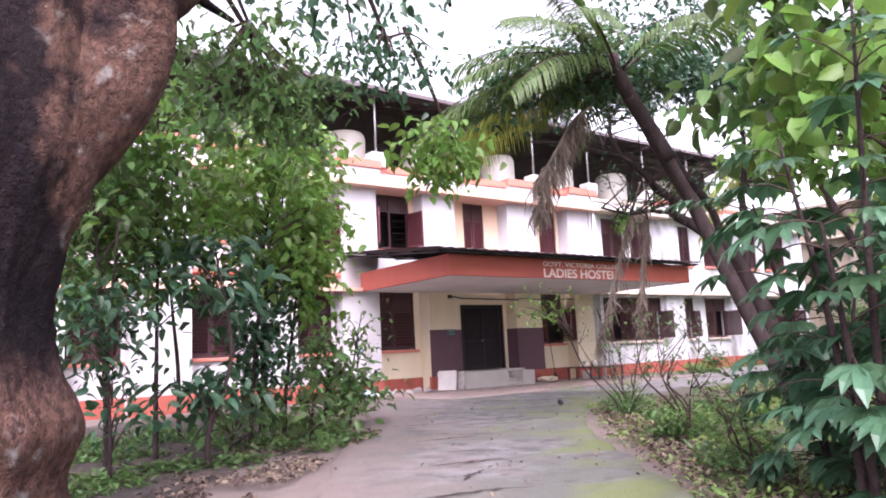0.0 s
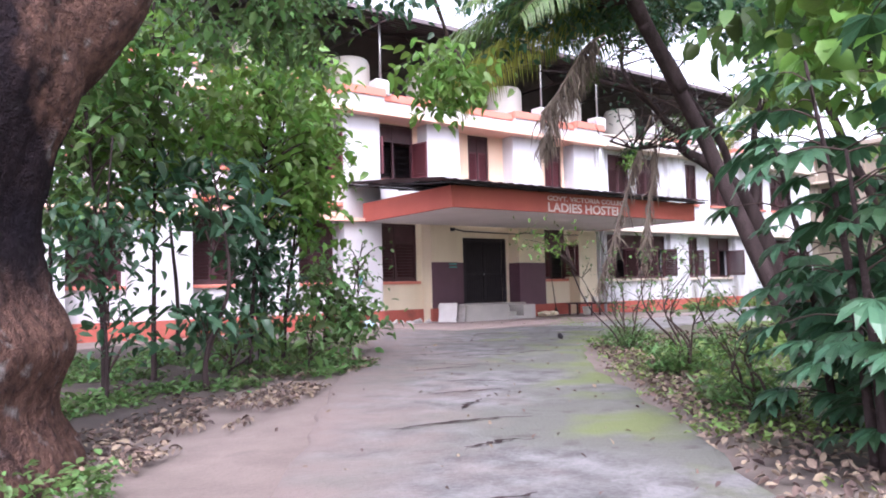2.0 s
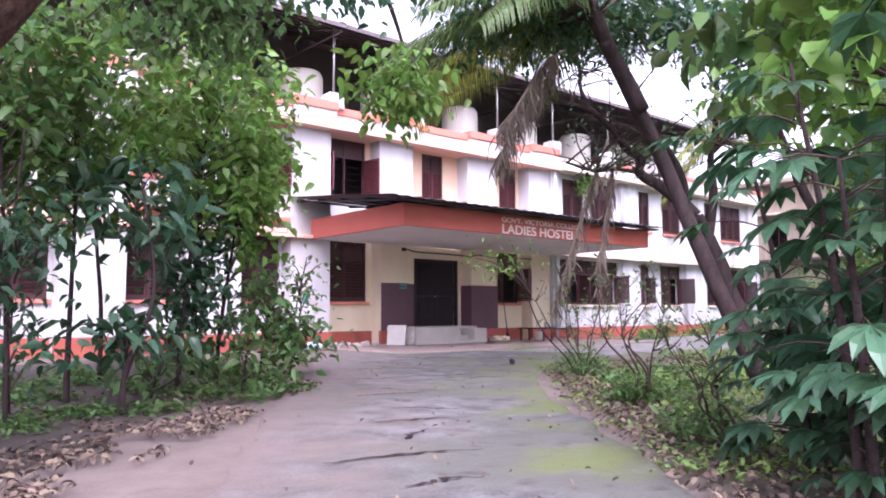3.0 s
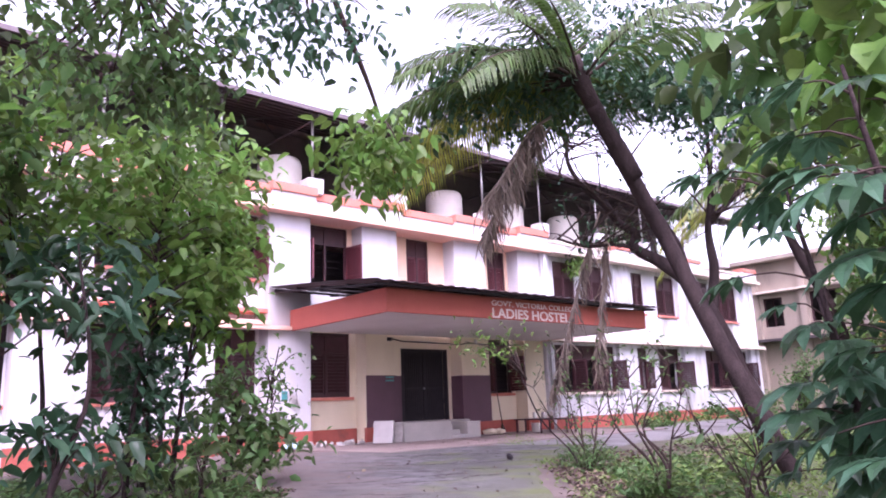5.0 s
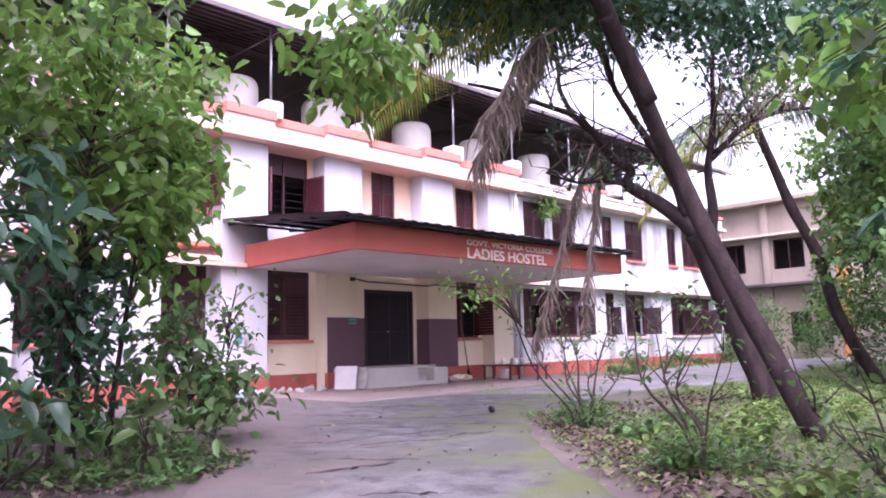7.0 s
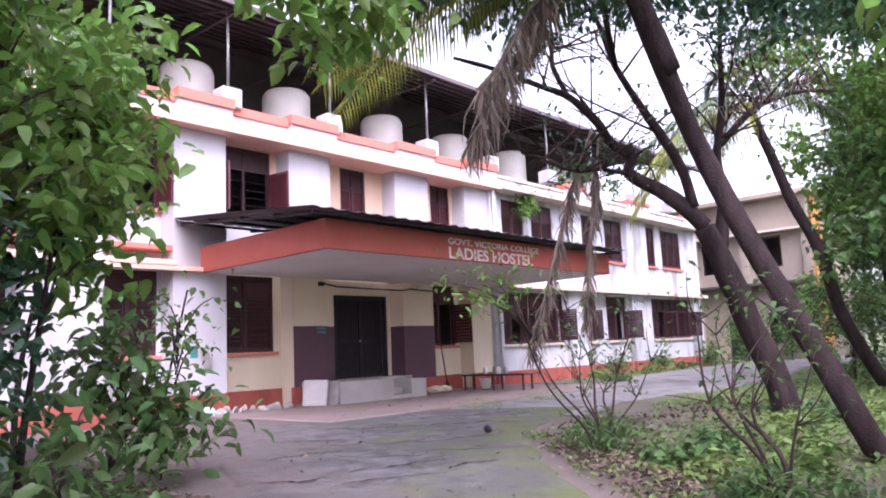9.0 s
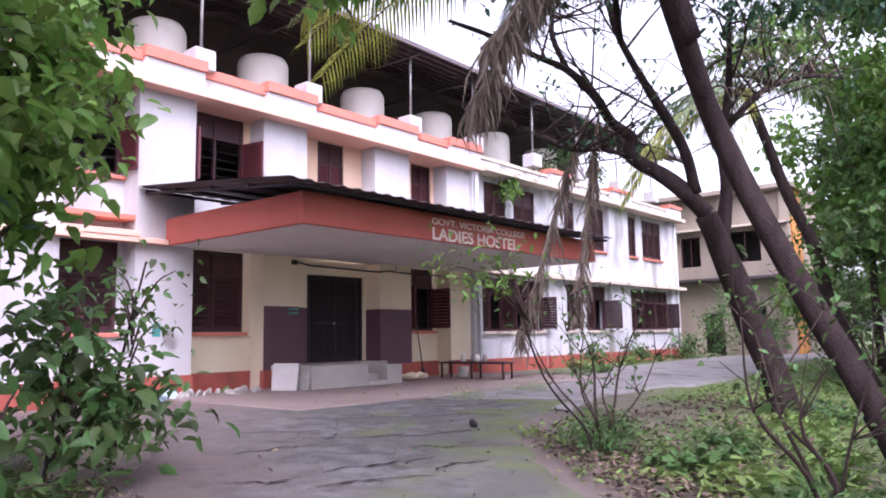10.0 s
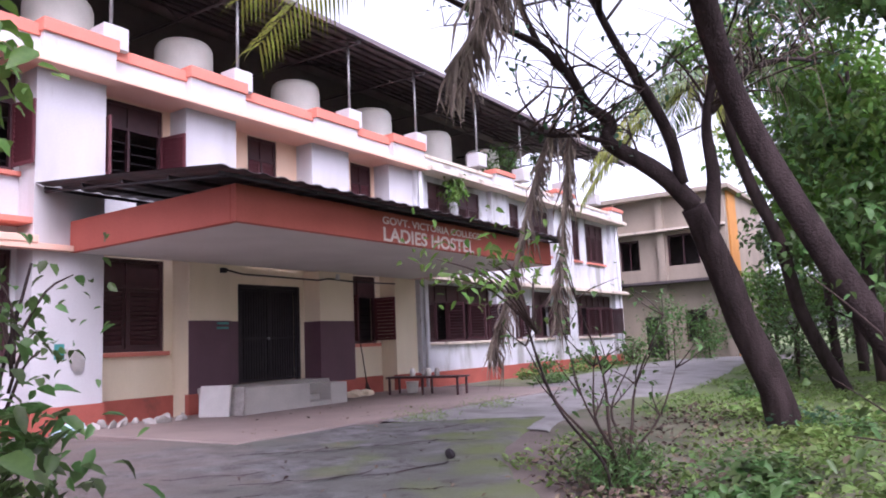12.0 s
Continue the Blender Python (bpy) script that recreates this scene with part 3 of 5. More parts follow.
    for a, b in piers + [(-1.85, -0.3), (2.3, 3.95), (5.75, 7.35)]:
        boxes("parapet_block", [(a - 0.04, b + 0.04, F - 0.3, F - 0.121, 7.3, 7.8)], M["white"], hostel)
        boxes("parapet_coping", [(a - 0.08, b + 0.08, F - 0.36, F + 0.2, 7.8, 8.08)], M["coping"], hostel, "raised salmon coping block", 0.012)
    for a, b in ((11.9, 13.35), (17.2, 19.2), (23.6, 25.1)):
        boxes("parapet_block", [(a, b, -0.8, -0.621, 7.32, 7.8)], M["oldwhite"], hostel)
        boxes("parapet_coping", [(a - 0.05, b + 0.05, -0.86, -0.3, 7.8, 7.98)], M["coping"], hostel, "faded salmon coping block", 0.012)
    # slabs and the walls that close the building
    # slabs in the dark tone, so the rooms read as unlit
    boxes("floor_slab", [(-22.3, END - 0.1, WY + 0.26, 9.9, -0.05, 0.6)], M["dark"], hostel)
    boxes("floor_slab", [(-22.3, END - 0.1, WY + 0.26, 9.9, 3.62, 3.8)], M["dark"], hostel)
    boxes("terrace_slab", [(-22.4, END, WY + 0.21, 10.0, 7.15, 7.3)], M["oldband"], hostel)
    boxes("wall_back", [(-22.4, END, 10.0, 10.2, 0, 10.6)], M["oldwhite"], hostel)
    boxes("wall_end", [(-22.6, -22.4, F, 10.2, 0, 7.3)], M["white"], hostel)
    boxes("wall_end", [(END, END + 0.2, -0.3, 10.2, 0, 7.3)], M["oldwhite"], hostel)
    # added wall behind the windows, its colour standing for the rooms' shade
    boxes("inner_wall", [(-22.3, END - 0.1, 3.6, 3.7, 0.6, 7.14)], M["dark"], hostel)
    # rainwater pipes
    for x, y in ((7.16, -0.62), (24.5, -0.6), (25.05, -0.42)):
        mesh_part("rain_pipe", [tube_data([(x, y, 0), (x, y, 7.1)], [0.055, 0.055], 8)], M["oldwhite"], hostel)


SLATS = {}


def slat_mesh(w, h, material):
    """One louvre slat, tilted, shared by all slats of its size."""
    key = (round(w, 3), round(h, 3), material.name)
    if key not in SLATS:
        bm = bmesh.new()
        box(bm, 0, w, -0.006, 0.006, -h / 2, h / 2)
        bm.transform(Matrix.Rotation(radians(28), 4, "X"))
        me = bpy.data.meshes.new("slat")
        bm.to_mesh(me)
        bm.free()
        me.materials.append(material)
        SLATS[key] = me
    return SLATS[key]


def window(x0, x1, z0, z1, y, style, number):
    """Painted timber window: frame with transom and mullions, louvred leaves, a sill; some leaves stand open."""
    w, d = 0.08, 0.1
    yb = y + 0.14
    win = new("window_%d" % number)
    win.location = (x0, y, z0)
    look_of = {"open": "dark maroon timber window with an open louvred shutter", "wing": "dark timber window in the stained wing, leaves ajar"}
    tagged(win, look_of.get(style, "closed dark maroon louvred timber window"), "window", kind="structure")
    red = M["wood"] if style in ("shut", "wing") else M["woodred"]

    def piece(name, row, material, parent=win, bevel=0.0):
        a, b, c, e, f, g = row
        return boxes(name, [(a - x0, b - x0, c - y, e - y, f - z0, g - z0)], material, parent, "", bevel)
    zt = z0 + (z1 - z0) * 0.7
    n = max(2, round((x1 - x0) / 0.75))
    step = (x1 - x0) / n
    piece("jamb", (x0, x0 + w, yb - d, yb, z0, z1), M["wood"])
    piece("jamb", (x1 - w, x1, yb - d, yb, z0, z1), M["wood"])
    piece("bottom_rail", (x0 + w, x1 - w, yb - d, yb, z0, z0 + w), M["wood"])
    piece("head", (x0 + w, x1 - w, yb - d, yb, z1 - w, z1), M["wood"])
    piece("transom", (x0 + w, x1 - w, yb - d - 0.003, yb, zt - 0.035, zt + 0.035), M["wood"])
    for i in range(1, n):
        piece("mullion", (x0 + i * step - 0.03, x0 + i * step + 0.03, yb - d + 0.003, yb, z0 + w, z1 - w), M["wood"])
    piece("window_sill", (x0 - 0.06, x1 + 0.1, y - 0.1, y + 0.1, z0 - 0.1, z0 - 0.004), M["oldband"] if style == "wing" else M["coping"], win, 0.008)
    for i in range(n):
        a, b = x0 + i * step + 0.035, x0 + (i + 1) * step - 0.035
        piece("transom_panel", (a, b, yb - 0.055, yb - 0.03, zt + 0.035, z1 - w), M["wood"])
        opened = (style == "open" and i in (0, n - 1)) or (style == "wing" and i % 2 == 1)
        wl_, za, zb_ = b - a, z0 + w, zt - 0.035
        bm = bmesh.new()
        box(bm, 0, 0.06, -0.02, 0.02, za - z0, zb_ - z0)
        box(bm, wl_ - 0.06, wl_, -0.02, 0.02, za - z0, zb_ - z0)
        box(bm, 0.055, wl_ - 0.055, -0.018, 0.018, za - z0, za - z0 + 0.07)
        box(bm, 0.055, wl_ - 0.055, -0.018, 0.018, zb_ - z0 - 0.07, zb_ - z0)
        sh = part("shutter", bm, red, win, "open louvred shutter" if opened else "")
        if opened:
            hinge = b - x0 if i else a - x0
            sh.matrix_basis = Matrix.Translation((hinge, yb - 0.12 - y, 0)) @ Matrix.Rotation(radians(-82 if i else -98), 4, "Z")
        else:
            sh.matrix_basis = Matrix.Translation((a - x0, yb - 0.05 - y, 0))
        k = 11
        h = (zb_ - za - 0.14) / k
        for j in range(k):
            ob = new("slat", slat_mesh(wl_ - 0.11, h * 0.95, red))
            ob.parent = sh
            ob.location = (0.055, 0, za - z0 + 0.07 + (j + 0.5) * h)
    for j in range(int((zt - z0 - 0.2) / 0.22)):
        piece("bar", (x0 + w, x1 - w, yb - 0.02, yb - 0.005, z0 + 0.2 + 0.22 * j, z0 + 0.215 + 0.22 * j), M["iron"])


def build_windows():
    rows = [(a, b, GZ0, GZ1, WY, "open" if a > 0 else "shut") for a, b in main_ground]
    rows += [(a, b, UZ0, UZ1, WY, "open" if i in (0, 3, 4) else "closed") for i, (a, b) in enumerate(main_upper)]
    rows += [(a, b, GZ0 - 0.05, 3.4, -0.3, "wing") for a, b in wing_ground]
    rows += [(a, b, UZ0 - 0.1, 6.95, -0.3, "shut") for a, b in wing_upper]
    for k, r in enumerate(rows):
        window(*r, k + 1)


def build_entrance():
    # grille door of upright bars with two leaves
    rows = [(0.0, 0.09, 0.02, 0.14, 0.62, 3.1), (2.06, 2.15, 0.02, 0.14, 0.62, 3.1), (0.09, 2.06, 0.02, 0.14, 3.01, 3.1)]
    door = boxes("door_frame", rows, M["iron"], hostel, "black iron door frame")
    for a, b in ((0.1, 1.07), (1.08, 2.05)):
        r = [(a, a + 0.05, 0.06, 0.1, 0.64, 3.0), (b - 0.05, b, 0.06, 0.1, 0.64, 3.0), (a, b, 0.062, 0.098, 0.64, 0.7), (a, b, 0.062, 0.098, 2.93, 3.0), (a, b, 0.062, 0.098, 1.7, 1.76)]
        r += [(a + 0.05 + 0.085 * k, a + 0.075 + 0.085 * k, 0.07, 0.09, 0.7, 2.93) for k in range(1, 10)]
        r += [(a + 0.05, b - 0.05, 0.105, 0.115, 0.7, 2.93)]
        leaf = boxes("door_leaf", r, M["iron"], door, "black iron grille leaf backed by sheet")
        if a < 1:
            bm = bmesh.new()
            bmesh.ops.create_uvsphere(bm, u_segments=10, v_segments=6, radius=0.035, matrix=Matrix.Translation((1.03, 0.03, 1.72)))
            part("padlock", bm, M["steel"], leaf, "bright steel padlock")
    boxes("name_plate", [(-0.95, -0.62, F - 0.03, F - 0.008, 2.07, 2.12), (-0.95, -0.62, F - 0.03, F - 0.008, 1.96, 2.01)], M["teal"], hostel, "small teal name plates")
    # conduit and fittings over the door
    mesh_part("conduit", [tube_data([(-0.7, F - 0.03, 3.38), (-0.2, F - 0.03, 3.3), (2.28, F - 0.25, 3.24), (2.6, -0.63, 3.3), (3.6, -0.64, 3.26), (5.8, -0.45, 3.3)], [0.022] * 6, 6)], M["iron"], hostel)
    mesh_part("tube_lamp", [tube_data([(0.3, -0.05, 3.34), (1.6, -0.05, 3.34)], [0.025, 0.025], 8)], M["marble"], hostel)
    bm = bmesh.new()
    bmesh.ops.create_cone(bm, cap_ends=True, segments=12, radius1=0.07, radius2=0.05, depth=0.16, matrix=Matrix.Translation((2.95, -0.68, 3.36)))
    part("meter_box", bm, M["soffit"], hostel, "small round lamp holder")
    boxes("switch_box", [(-0.85, -0.7, F - 0.08, F - 0.002, 3.3, 3.42)], M["iron"], hostel)
    # landing and steps
    steps = thing("entrance_steps", "grey cement landing block with three steps before the door", "steps")
    boxes("landing", [(-1.5, 2.3, -0.9, -0.02, -0.05, 0.62), (-1.5, 0.45, -2.0, -0.9, -0.05, 0.62)], M["step"], steps, "", 0.015)
    for k in range(3):
        boxes("tread", [(0.453, 1.147, -2.0 + 0.36 * k, -0.903, -0.05, 0.16 * (k + 1))], M["step"], steps, "", 0.01)
    boxes("cheek", [(1.15, 1.75, -2.0, -0.903, -0.05, 0.56)], M["step"], steps, "", 0.015)
    slab = boxes("stone_slab", [(-0.35, 0.35, -0.03, 0.03, 0, 0.66)], M["marble"], None, "", 0.006)
    slab.matrix_world = pose(-1.98, -1.55, 0.05, -9, 0, -68)
    tagged(slab, "pale stone slab leaning beside the entrance steps", "slab")
    slab = boxes("stone_slab", [(-0.3, 0.3, -0.025, 0.025, 0, 0.6)], M["rubble"], None, "", 0.006)
    slab.matrix_world = pose(-1.68, -1.75, 0.05, -6, 0, -72)
    tagged(slab, "dark stone slab leaning beside the entrance steps", "slab")
    ap = boxes("porch_floor", [(-4.9, 7.0, -5.7, F - 0.03, -0.2, 0.05)], M["apron"], None, "", 0.02)
    tagged(ap, "reddish grey cement porch floor under the canopy", "floor", kind="structure")


def build_canopy():
    x0, x1, y0, zb, zt = -4.53, 6.95, -5.31, 3.5, 4.13
    c = hostel
    boxes("canopy_slab", [(x0 + 0.13, x1 - 0.13, y0 + 0.13, F - 0.004, zb + 0.004, zb + 0.16)], M["soffit"], c, "grey-white canopy slab")
    boxes("canopy_fascia", [(x0, x1, y0, y0 + 0.13, zb, zt)], M["fascia"], c, "salmon-red painted canopy fascia", 0.01)
    boxes("canopy_fascia", [(x0, x0 + 0.13, y0 + 0.131, F - 0.004, zb, zt)], M["fascia"], c, "salmon-red painted canopy fascia", 0.01)
    boxes("canopy_fascia", [(x1 - 0.13, x1, y0 + 0.131, F - 0.004, zb, zt)], M["fascia"], c, "salmon-red painted canopy fascia", 0.01)
    # ribbed sheet roof over the canopy, on a steel frame
    rx0, rx1 = -5.25, 7.1
    n = 150
    verts, faces = [], []
    for i in range(n + 1):
        x = rx0 + (rx1 - rx0) * i / n
        r = 0.03 if i % 5 in (0, 1) else 0.0
        verts += [(x, -5.85, 4.2 + r), (x, -3.2, 4.5 + r), (x, F - 0.02, 4.78 + r), (x, -5.85, 4.188 + r), (x, -3.2, 4.488 + r), (x, F - 0.02, 4.768 + r)]
    for i in range(n):
        a, b = 6 * i, 6 * i + 6
        faces += [(a, b, b + 1, a + 1), (a + 1, b + 1, b + 2, a + 2), (a + 3, a + 4, b + 4, b + 3), (a + 4, a + 5, b + 5, b + 4), (a, a + 3, b + 3, b)]
    rf = mesh_part("canopy_roof", [(verts, faces)], M["sheet"], c, "dark ribbed roofing sheet over the canopy", smooth=False)
    rows = []
    for k in range(5):
        y = -5.7 + 1.28 * k
        z = 4.16 + (y + 5.85) * 0.108
        rows.append((rx0 + 0.1, rx1 - 0.05, y, y + 0.05, z - 0.07, z - 0.01))
    for r in rows:
        boxes("purlin", [r], M["iron"], rf)
    for x in np.linspace(rx0 + 0.2, rx1 - 0.3, 7):
        mesh_part("rafter", [tube_data([(x, -5.75, 4.1), (x, F - 0.03, 4.66)], [0.03, 0.03], 6)], M["iron"], rf)
    # painted lettering
    for text, size, x, z in (("LADIES HOSTEL", 0.40, -0.76, 3.53), ("GOVT. VICTORIA COLLEGE", 0.215, -0.76, 3.88)):
        cu = bpy.data.curves.new("lettering", "FONT")
        cu.body, cu.size, cu.extrude, cu.offset = text, size, 0.004, 0.008 if size > 0.3 else 0.003
        ob = new("lettering", cu)
        dg = bpy.context.evaluated_depsgraph_get()
        me = bpy.data.meshes.new_from_object(ob.evaluated_get(dg))
        bpy.data.objects.remove(ob)
        wide = max(v.co.x for v in me.vertices)
        want = 3.5 if size > 0.3 else 3.82
        me.transform(Matrix.Diagonal((want / wide, 1, 1, 1)))
        me.materials.clear()
        me.materials.append(M["letter"])
        ob = new("lettering", me)
        ob.parent = c
        ob.matrix_basis = pose(x, y0 - 0.006, z, 90, 0, 0)
        ob["label"] = "white painted sign lettering"


def build_terrace():
    # sheet roof on posts over the terrace
    ex0, ex1 = -23.0, 26.5
    n = 200
    verts, faces = [], []
    for i in range(n + 1):
        x = ex0 + (ex1 - ex0) * i / n
        r = 0.03 if i % 4 < 2 else 0.0
        verts += [(x, -0.95, 10.64 + r), (x, 5.0, 12.5 + r), (x, 11.2, 10.6 + r)]
    for i in range(n):
        a, b = 3 * i, 3 * i + 3
        faces += [(a, b, b + 1, a + 1), (a + 1, b + 1, b + 2, a + 2)]
    rf = mesh_part("terrace_roof", [(verts, faces)], M["roof"], hostel, "dark weathered sheet roof over the terrace", smooth=False)
    md = rf.modifiers.new("thickness", "SOLIDIFY")
    md.thickness = 0.02
    boxes("eave_trim", [(ex0, ex1, -1.0, -0.955, 10.56, 10.7)], M["roof"], rf, "brown eave trim")
    rows = []
    for k in range(9):
        y = -0.7 + 0.68 * k
        z = 10.62 + (y + 0.95) * 0.3126
        rows.append((ex0, ex1, y, y + 0.06, z - 0.1, z - 0.02))
    for r in rows:
        boxes("purlin", [r], M["sheet"], rf)
    posts = [-5.25 - 3.35 * k - 1.65 for k in range(4, -1, -1)] + [-3.75, -0.3, 3.95, 7.3, 11.0, 14.5, 18.2, 22.0]
    for x in posts:
        yp = F - 0.05 if x < 7.5 else -0.55
        boxes("post_block", [(x - 0.3, x + 0.28, yp - 0.25, yp + 0.3, 7.9, 8.42)], M["white"], hostel, "whitewashed post block", 0.02)
        mesh_part("roof_post", [tube_data([(x, yp, 8.42), (x, yp, 10.8)], [0.04, 0.04], 8)], M["steel"], hostel)
        mesh_part("truss", [tube_data([(x, -0.9, 10.5), (x, 5, 12.3)], [0.04, 0.04], 6), tube_data([(x, -0.9, 10.45), (x, 5, 10.6)], [0.04, 0.04], 6),
                            tube_data([(x, 2, 10.55), (x, 3, 11.6)], [0.03, 0.03], 6)], M["sheet"], rf)
    # added backing wall, coloured dark for the shade under the roof
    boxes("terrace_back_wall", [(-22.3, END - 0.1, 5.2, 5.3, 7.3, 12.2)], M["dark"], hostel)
    # round water tanks
    prof = [(0.0, 8.05), (0.72, 8.05), (0.76, 8.2), (0.76, 9.3), (0.72, 9.42), (0.66, 9.5), (0.3, 9.54), (0.0, 9.55)]
    for x in (-7.6, -3.95, -0.5, 3.65, 7.35, 11.2, 15.0):
        verts, faces = [], []
        s = 24
        for r, z in prof:
            for k in range(s):
                a = 2 * math.pi * k / s
                verts.append((r * math.cos(a), r * math.sin(a), z - 8.05))
        for i in range(len(prof) - 1):
            for k in range(s):
                k2 = (k + 1) % s
                faces.append((i * s + k, i * s + k2, (i + 1) * s + k2, (i + 1) * s + k))
        t = thing("water_tank", "off-white round water tank on the roof terrace", "tank", "tanks on the terrace")
        mesh_part("tank_body", [(verts, faces)], M["tank"], t)
        mesh_part("stand", [tube_data([(0, 0, -0.95), (0, 0, 0.0)], [0.6, 0.6], 16)], M["oldband"], t)
        t.matrix_world = pose(x + 0.2, 1.75, 8.25)


def build_small_things():
    table = thing("long_table", "dark low wooden table with clutter on it by the porch", "table")
    boxes("tabletop", [(-0.32, 0.32, -1.15, 1.15, 0.44, 0.49)], M["wood"], table, "", 0.006)
    for sx in (-0.27, 0.22):
        for sy in (-1.1, -0.02, 1.05):
            boxes("leg", [(sx, sx + 0.05, sy, sy + 0.05, 0, 0.44)], M["wood"], table)
    table.matrix_world = pose(4.15, -2.75, 0.05, 0, 0, 4)
    rng = np.random.default_rng(3)
    for k in range(4):
        verts, faces = tube_data([(0, 0, 0), (0, 0, 0.02), (0, 0, 0.1), (0, 0, 0.2), (0, 0, 0.22)], [0.05, 0.07, 0.08, 0.06, 0.03], 10)
        o = mesh_part("small_pot", [(verts, faces)], M["tank" if k % 2 else "rubble"])
        o.matrix_world = pose(4.15 + rng.uniform(-0.2, 0.2), -3.2 + 0.32 * k, 0.54, 0, 0, 30 * k)
        tagged(o, "small clay pot standing on the dark table", "pot", "pots on the table")
    b = mesh_part("bucket", [tube_data([(0, 0, 0), (0, 0, 0.02), (0, 0, 0.3), (0, 0, 0.32)], [0.12, 0.14, 0.18, 0.185], 14)], M["tank"])
    b.matrix_world = pose(4.6, -1.9, 0.05)
    tagged(b, "off-white plastic bucket by the table", "bucket")
    st = mesh_part("broom", [tube_data([(0, 0, 0), (0.1, 0.3, 1.25)], [0.018, 0.014], 6), tube_data([(0, 0, 0), (-0.03, -0.08, -0.28)], [0.03, 0.1], 8)], M["twig"])
    st.matrix_world = pose(4.45, -0.35, 0.36)
    tagged(st, "worn broom leaning against the cream wall", "broom")
    sk = thing("cloth_heap", "pale tan sacking heaped by the plinth", "sack")
    for k in range(3):
        bm = bmesh.new()
        bmesh.ops.create_icosphere(bm, subdivisions=3, radius=0.2)
        for v in bm.verts:
            v.co += v.co.normalized() * 0.08 * noise.noise(v.co * 7 + Vector((k * 5, 0, 0)))
            v.co.z = max(v.co.z * 0.55, -0.08)
        o = part("fold", bm, M["cream"], sk)
        o.matrix_basis = pose(0.25 * k, 0.1 * (k % 2), 0.08, 0, 0, 50 * k)
    sk.matrix_world = pose(3.0, -1.1, 0.05)
    # rubble and plastic by the plinth
    bag = bmesh.new()
    bmesh.ops.create_icosphere(bag, subdivisions=3, radius=0.3)
    for v in bag.verts:
        v.co += v.co.normalized() * 0.1 * noise.noise(v.co * 6)
        v.co.z = max(v.co.z * 0.5, -0.1)
    o = part("plastic_sheet", bag, M["bluebag"])
    o.matrix_world = pose(-4.75, -0.95, 0.08)
    tagged(o, "crumpled pale blue plastic on the ground by the plinth", "plastic")
    for k in range(16):
        bm = bmesh.new()
        bmesh.ops.create_icosphere(bm, subdivisions=1, radius=0.11)
        for v in bm.verts:
            v.co *= 1 + 0.5 * noise.noise(v.co * 9 + Vector((k * 3.1, 0, 0)))
        o = part("rubble_lump", bm, M["rubble"])
        o.matrix_world = pose(-4.5 + rng.uniform(-0.3, 2.2), -1.0 + rng.uniform(-0.35, 0.3), 0.08, rng.uniform(0, 90), 20, rng.uniform(0, 360)) @ Matrix.Diagonal((rng.uniform(0.7, 2.2), rng.uniform(0.7, 1.6), 0.45, 1))
        tagged(o, "broken rubble lump heaped against the plinth", "rubble", "rubble by the plinth")
    o = boxes("poster", [(-4.80, -4.60, F - 0.012, F - 0.004, 1.40, 1.70)], M["teal"], None)
    tagged(o, "small torn teal notice stuck on the white pier", "notice")
    bm = bmesh.new()
    front = [bm.verts.new((x, F - 0.01 - 0.012 * k, z)) for k, (x, z) in enumerate(((-4.62, 1.62), (-4.3, 1.56), (-4.18, 1.3), (-4.26, 1.16), (-4.42, 1.14), (-4.52, 1.34)))]
    bm.faces.new(front)
    bmesh.ops.solidify(bm, geom=bm.faces[:], thickness=0.003)
    o = part("torn_paper", bm, M["marble"])
    tagged(o, "torn grey-white paper peeling off the white pier", "paper")
    bm = bmesh.new()
    bmesh.ops.create_icosphere(bm, subdivisions=2, radius=0.07)
    for v in bm.verts:
        v.co *= 1 + 0.5 * noise.noise(v.co * 12)
    o = part("dark_stone", bm, M["iron"])
    o.matrix_world = pose(-4.3, -9.15, gz(-9.15) + 0.1)
    tagged(o, "small dark lump lying on the concrete drive", "stone")


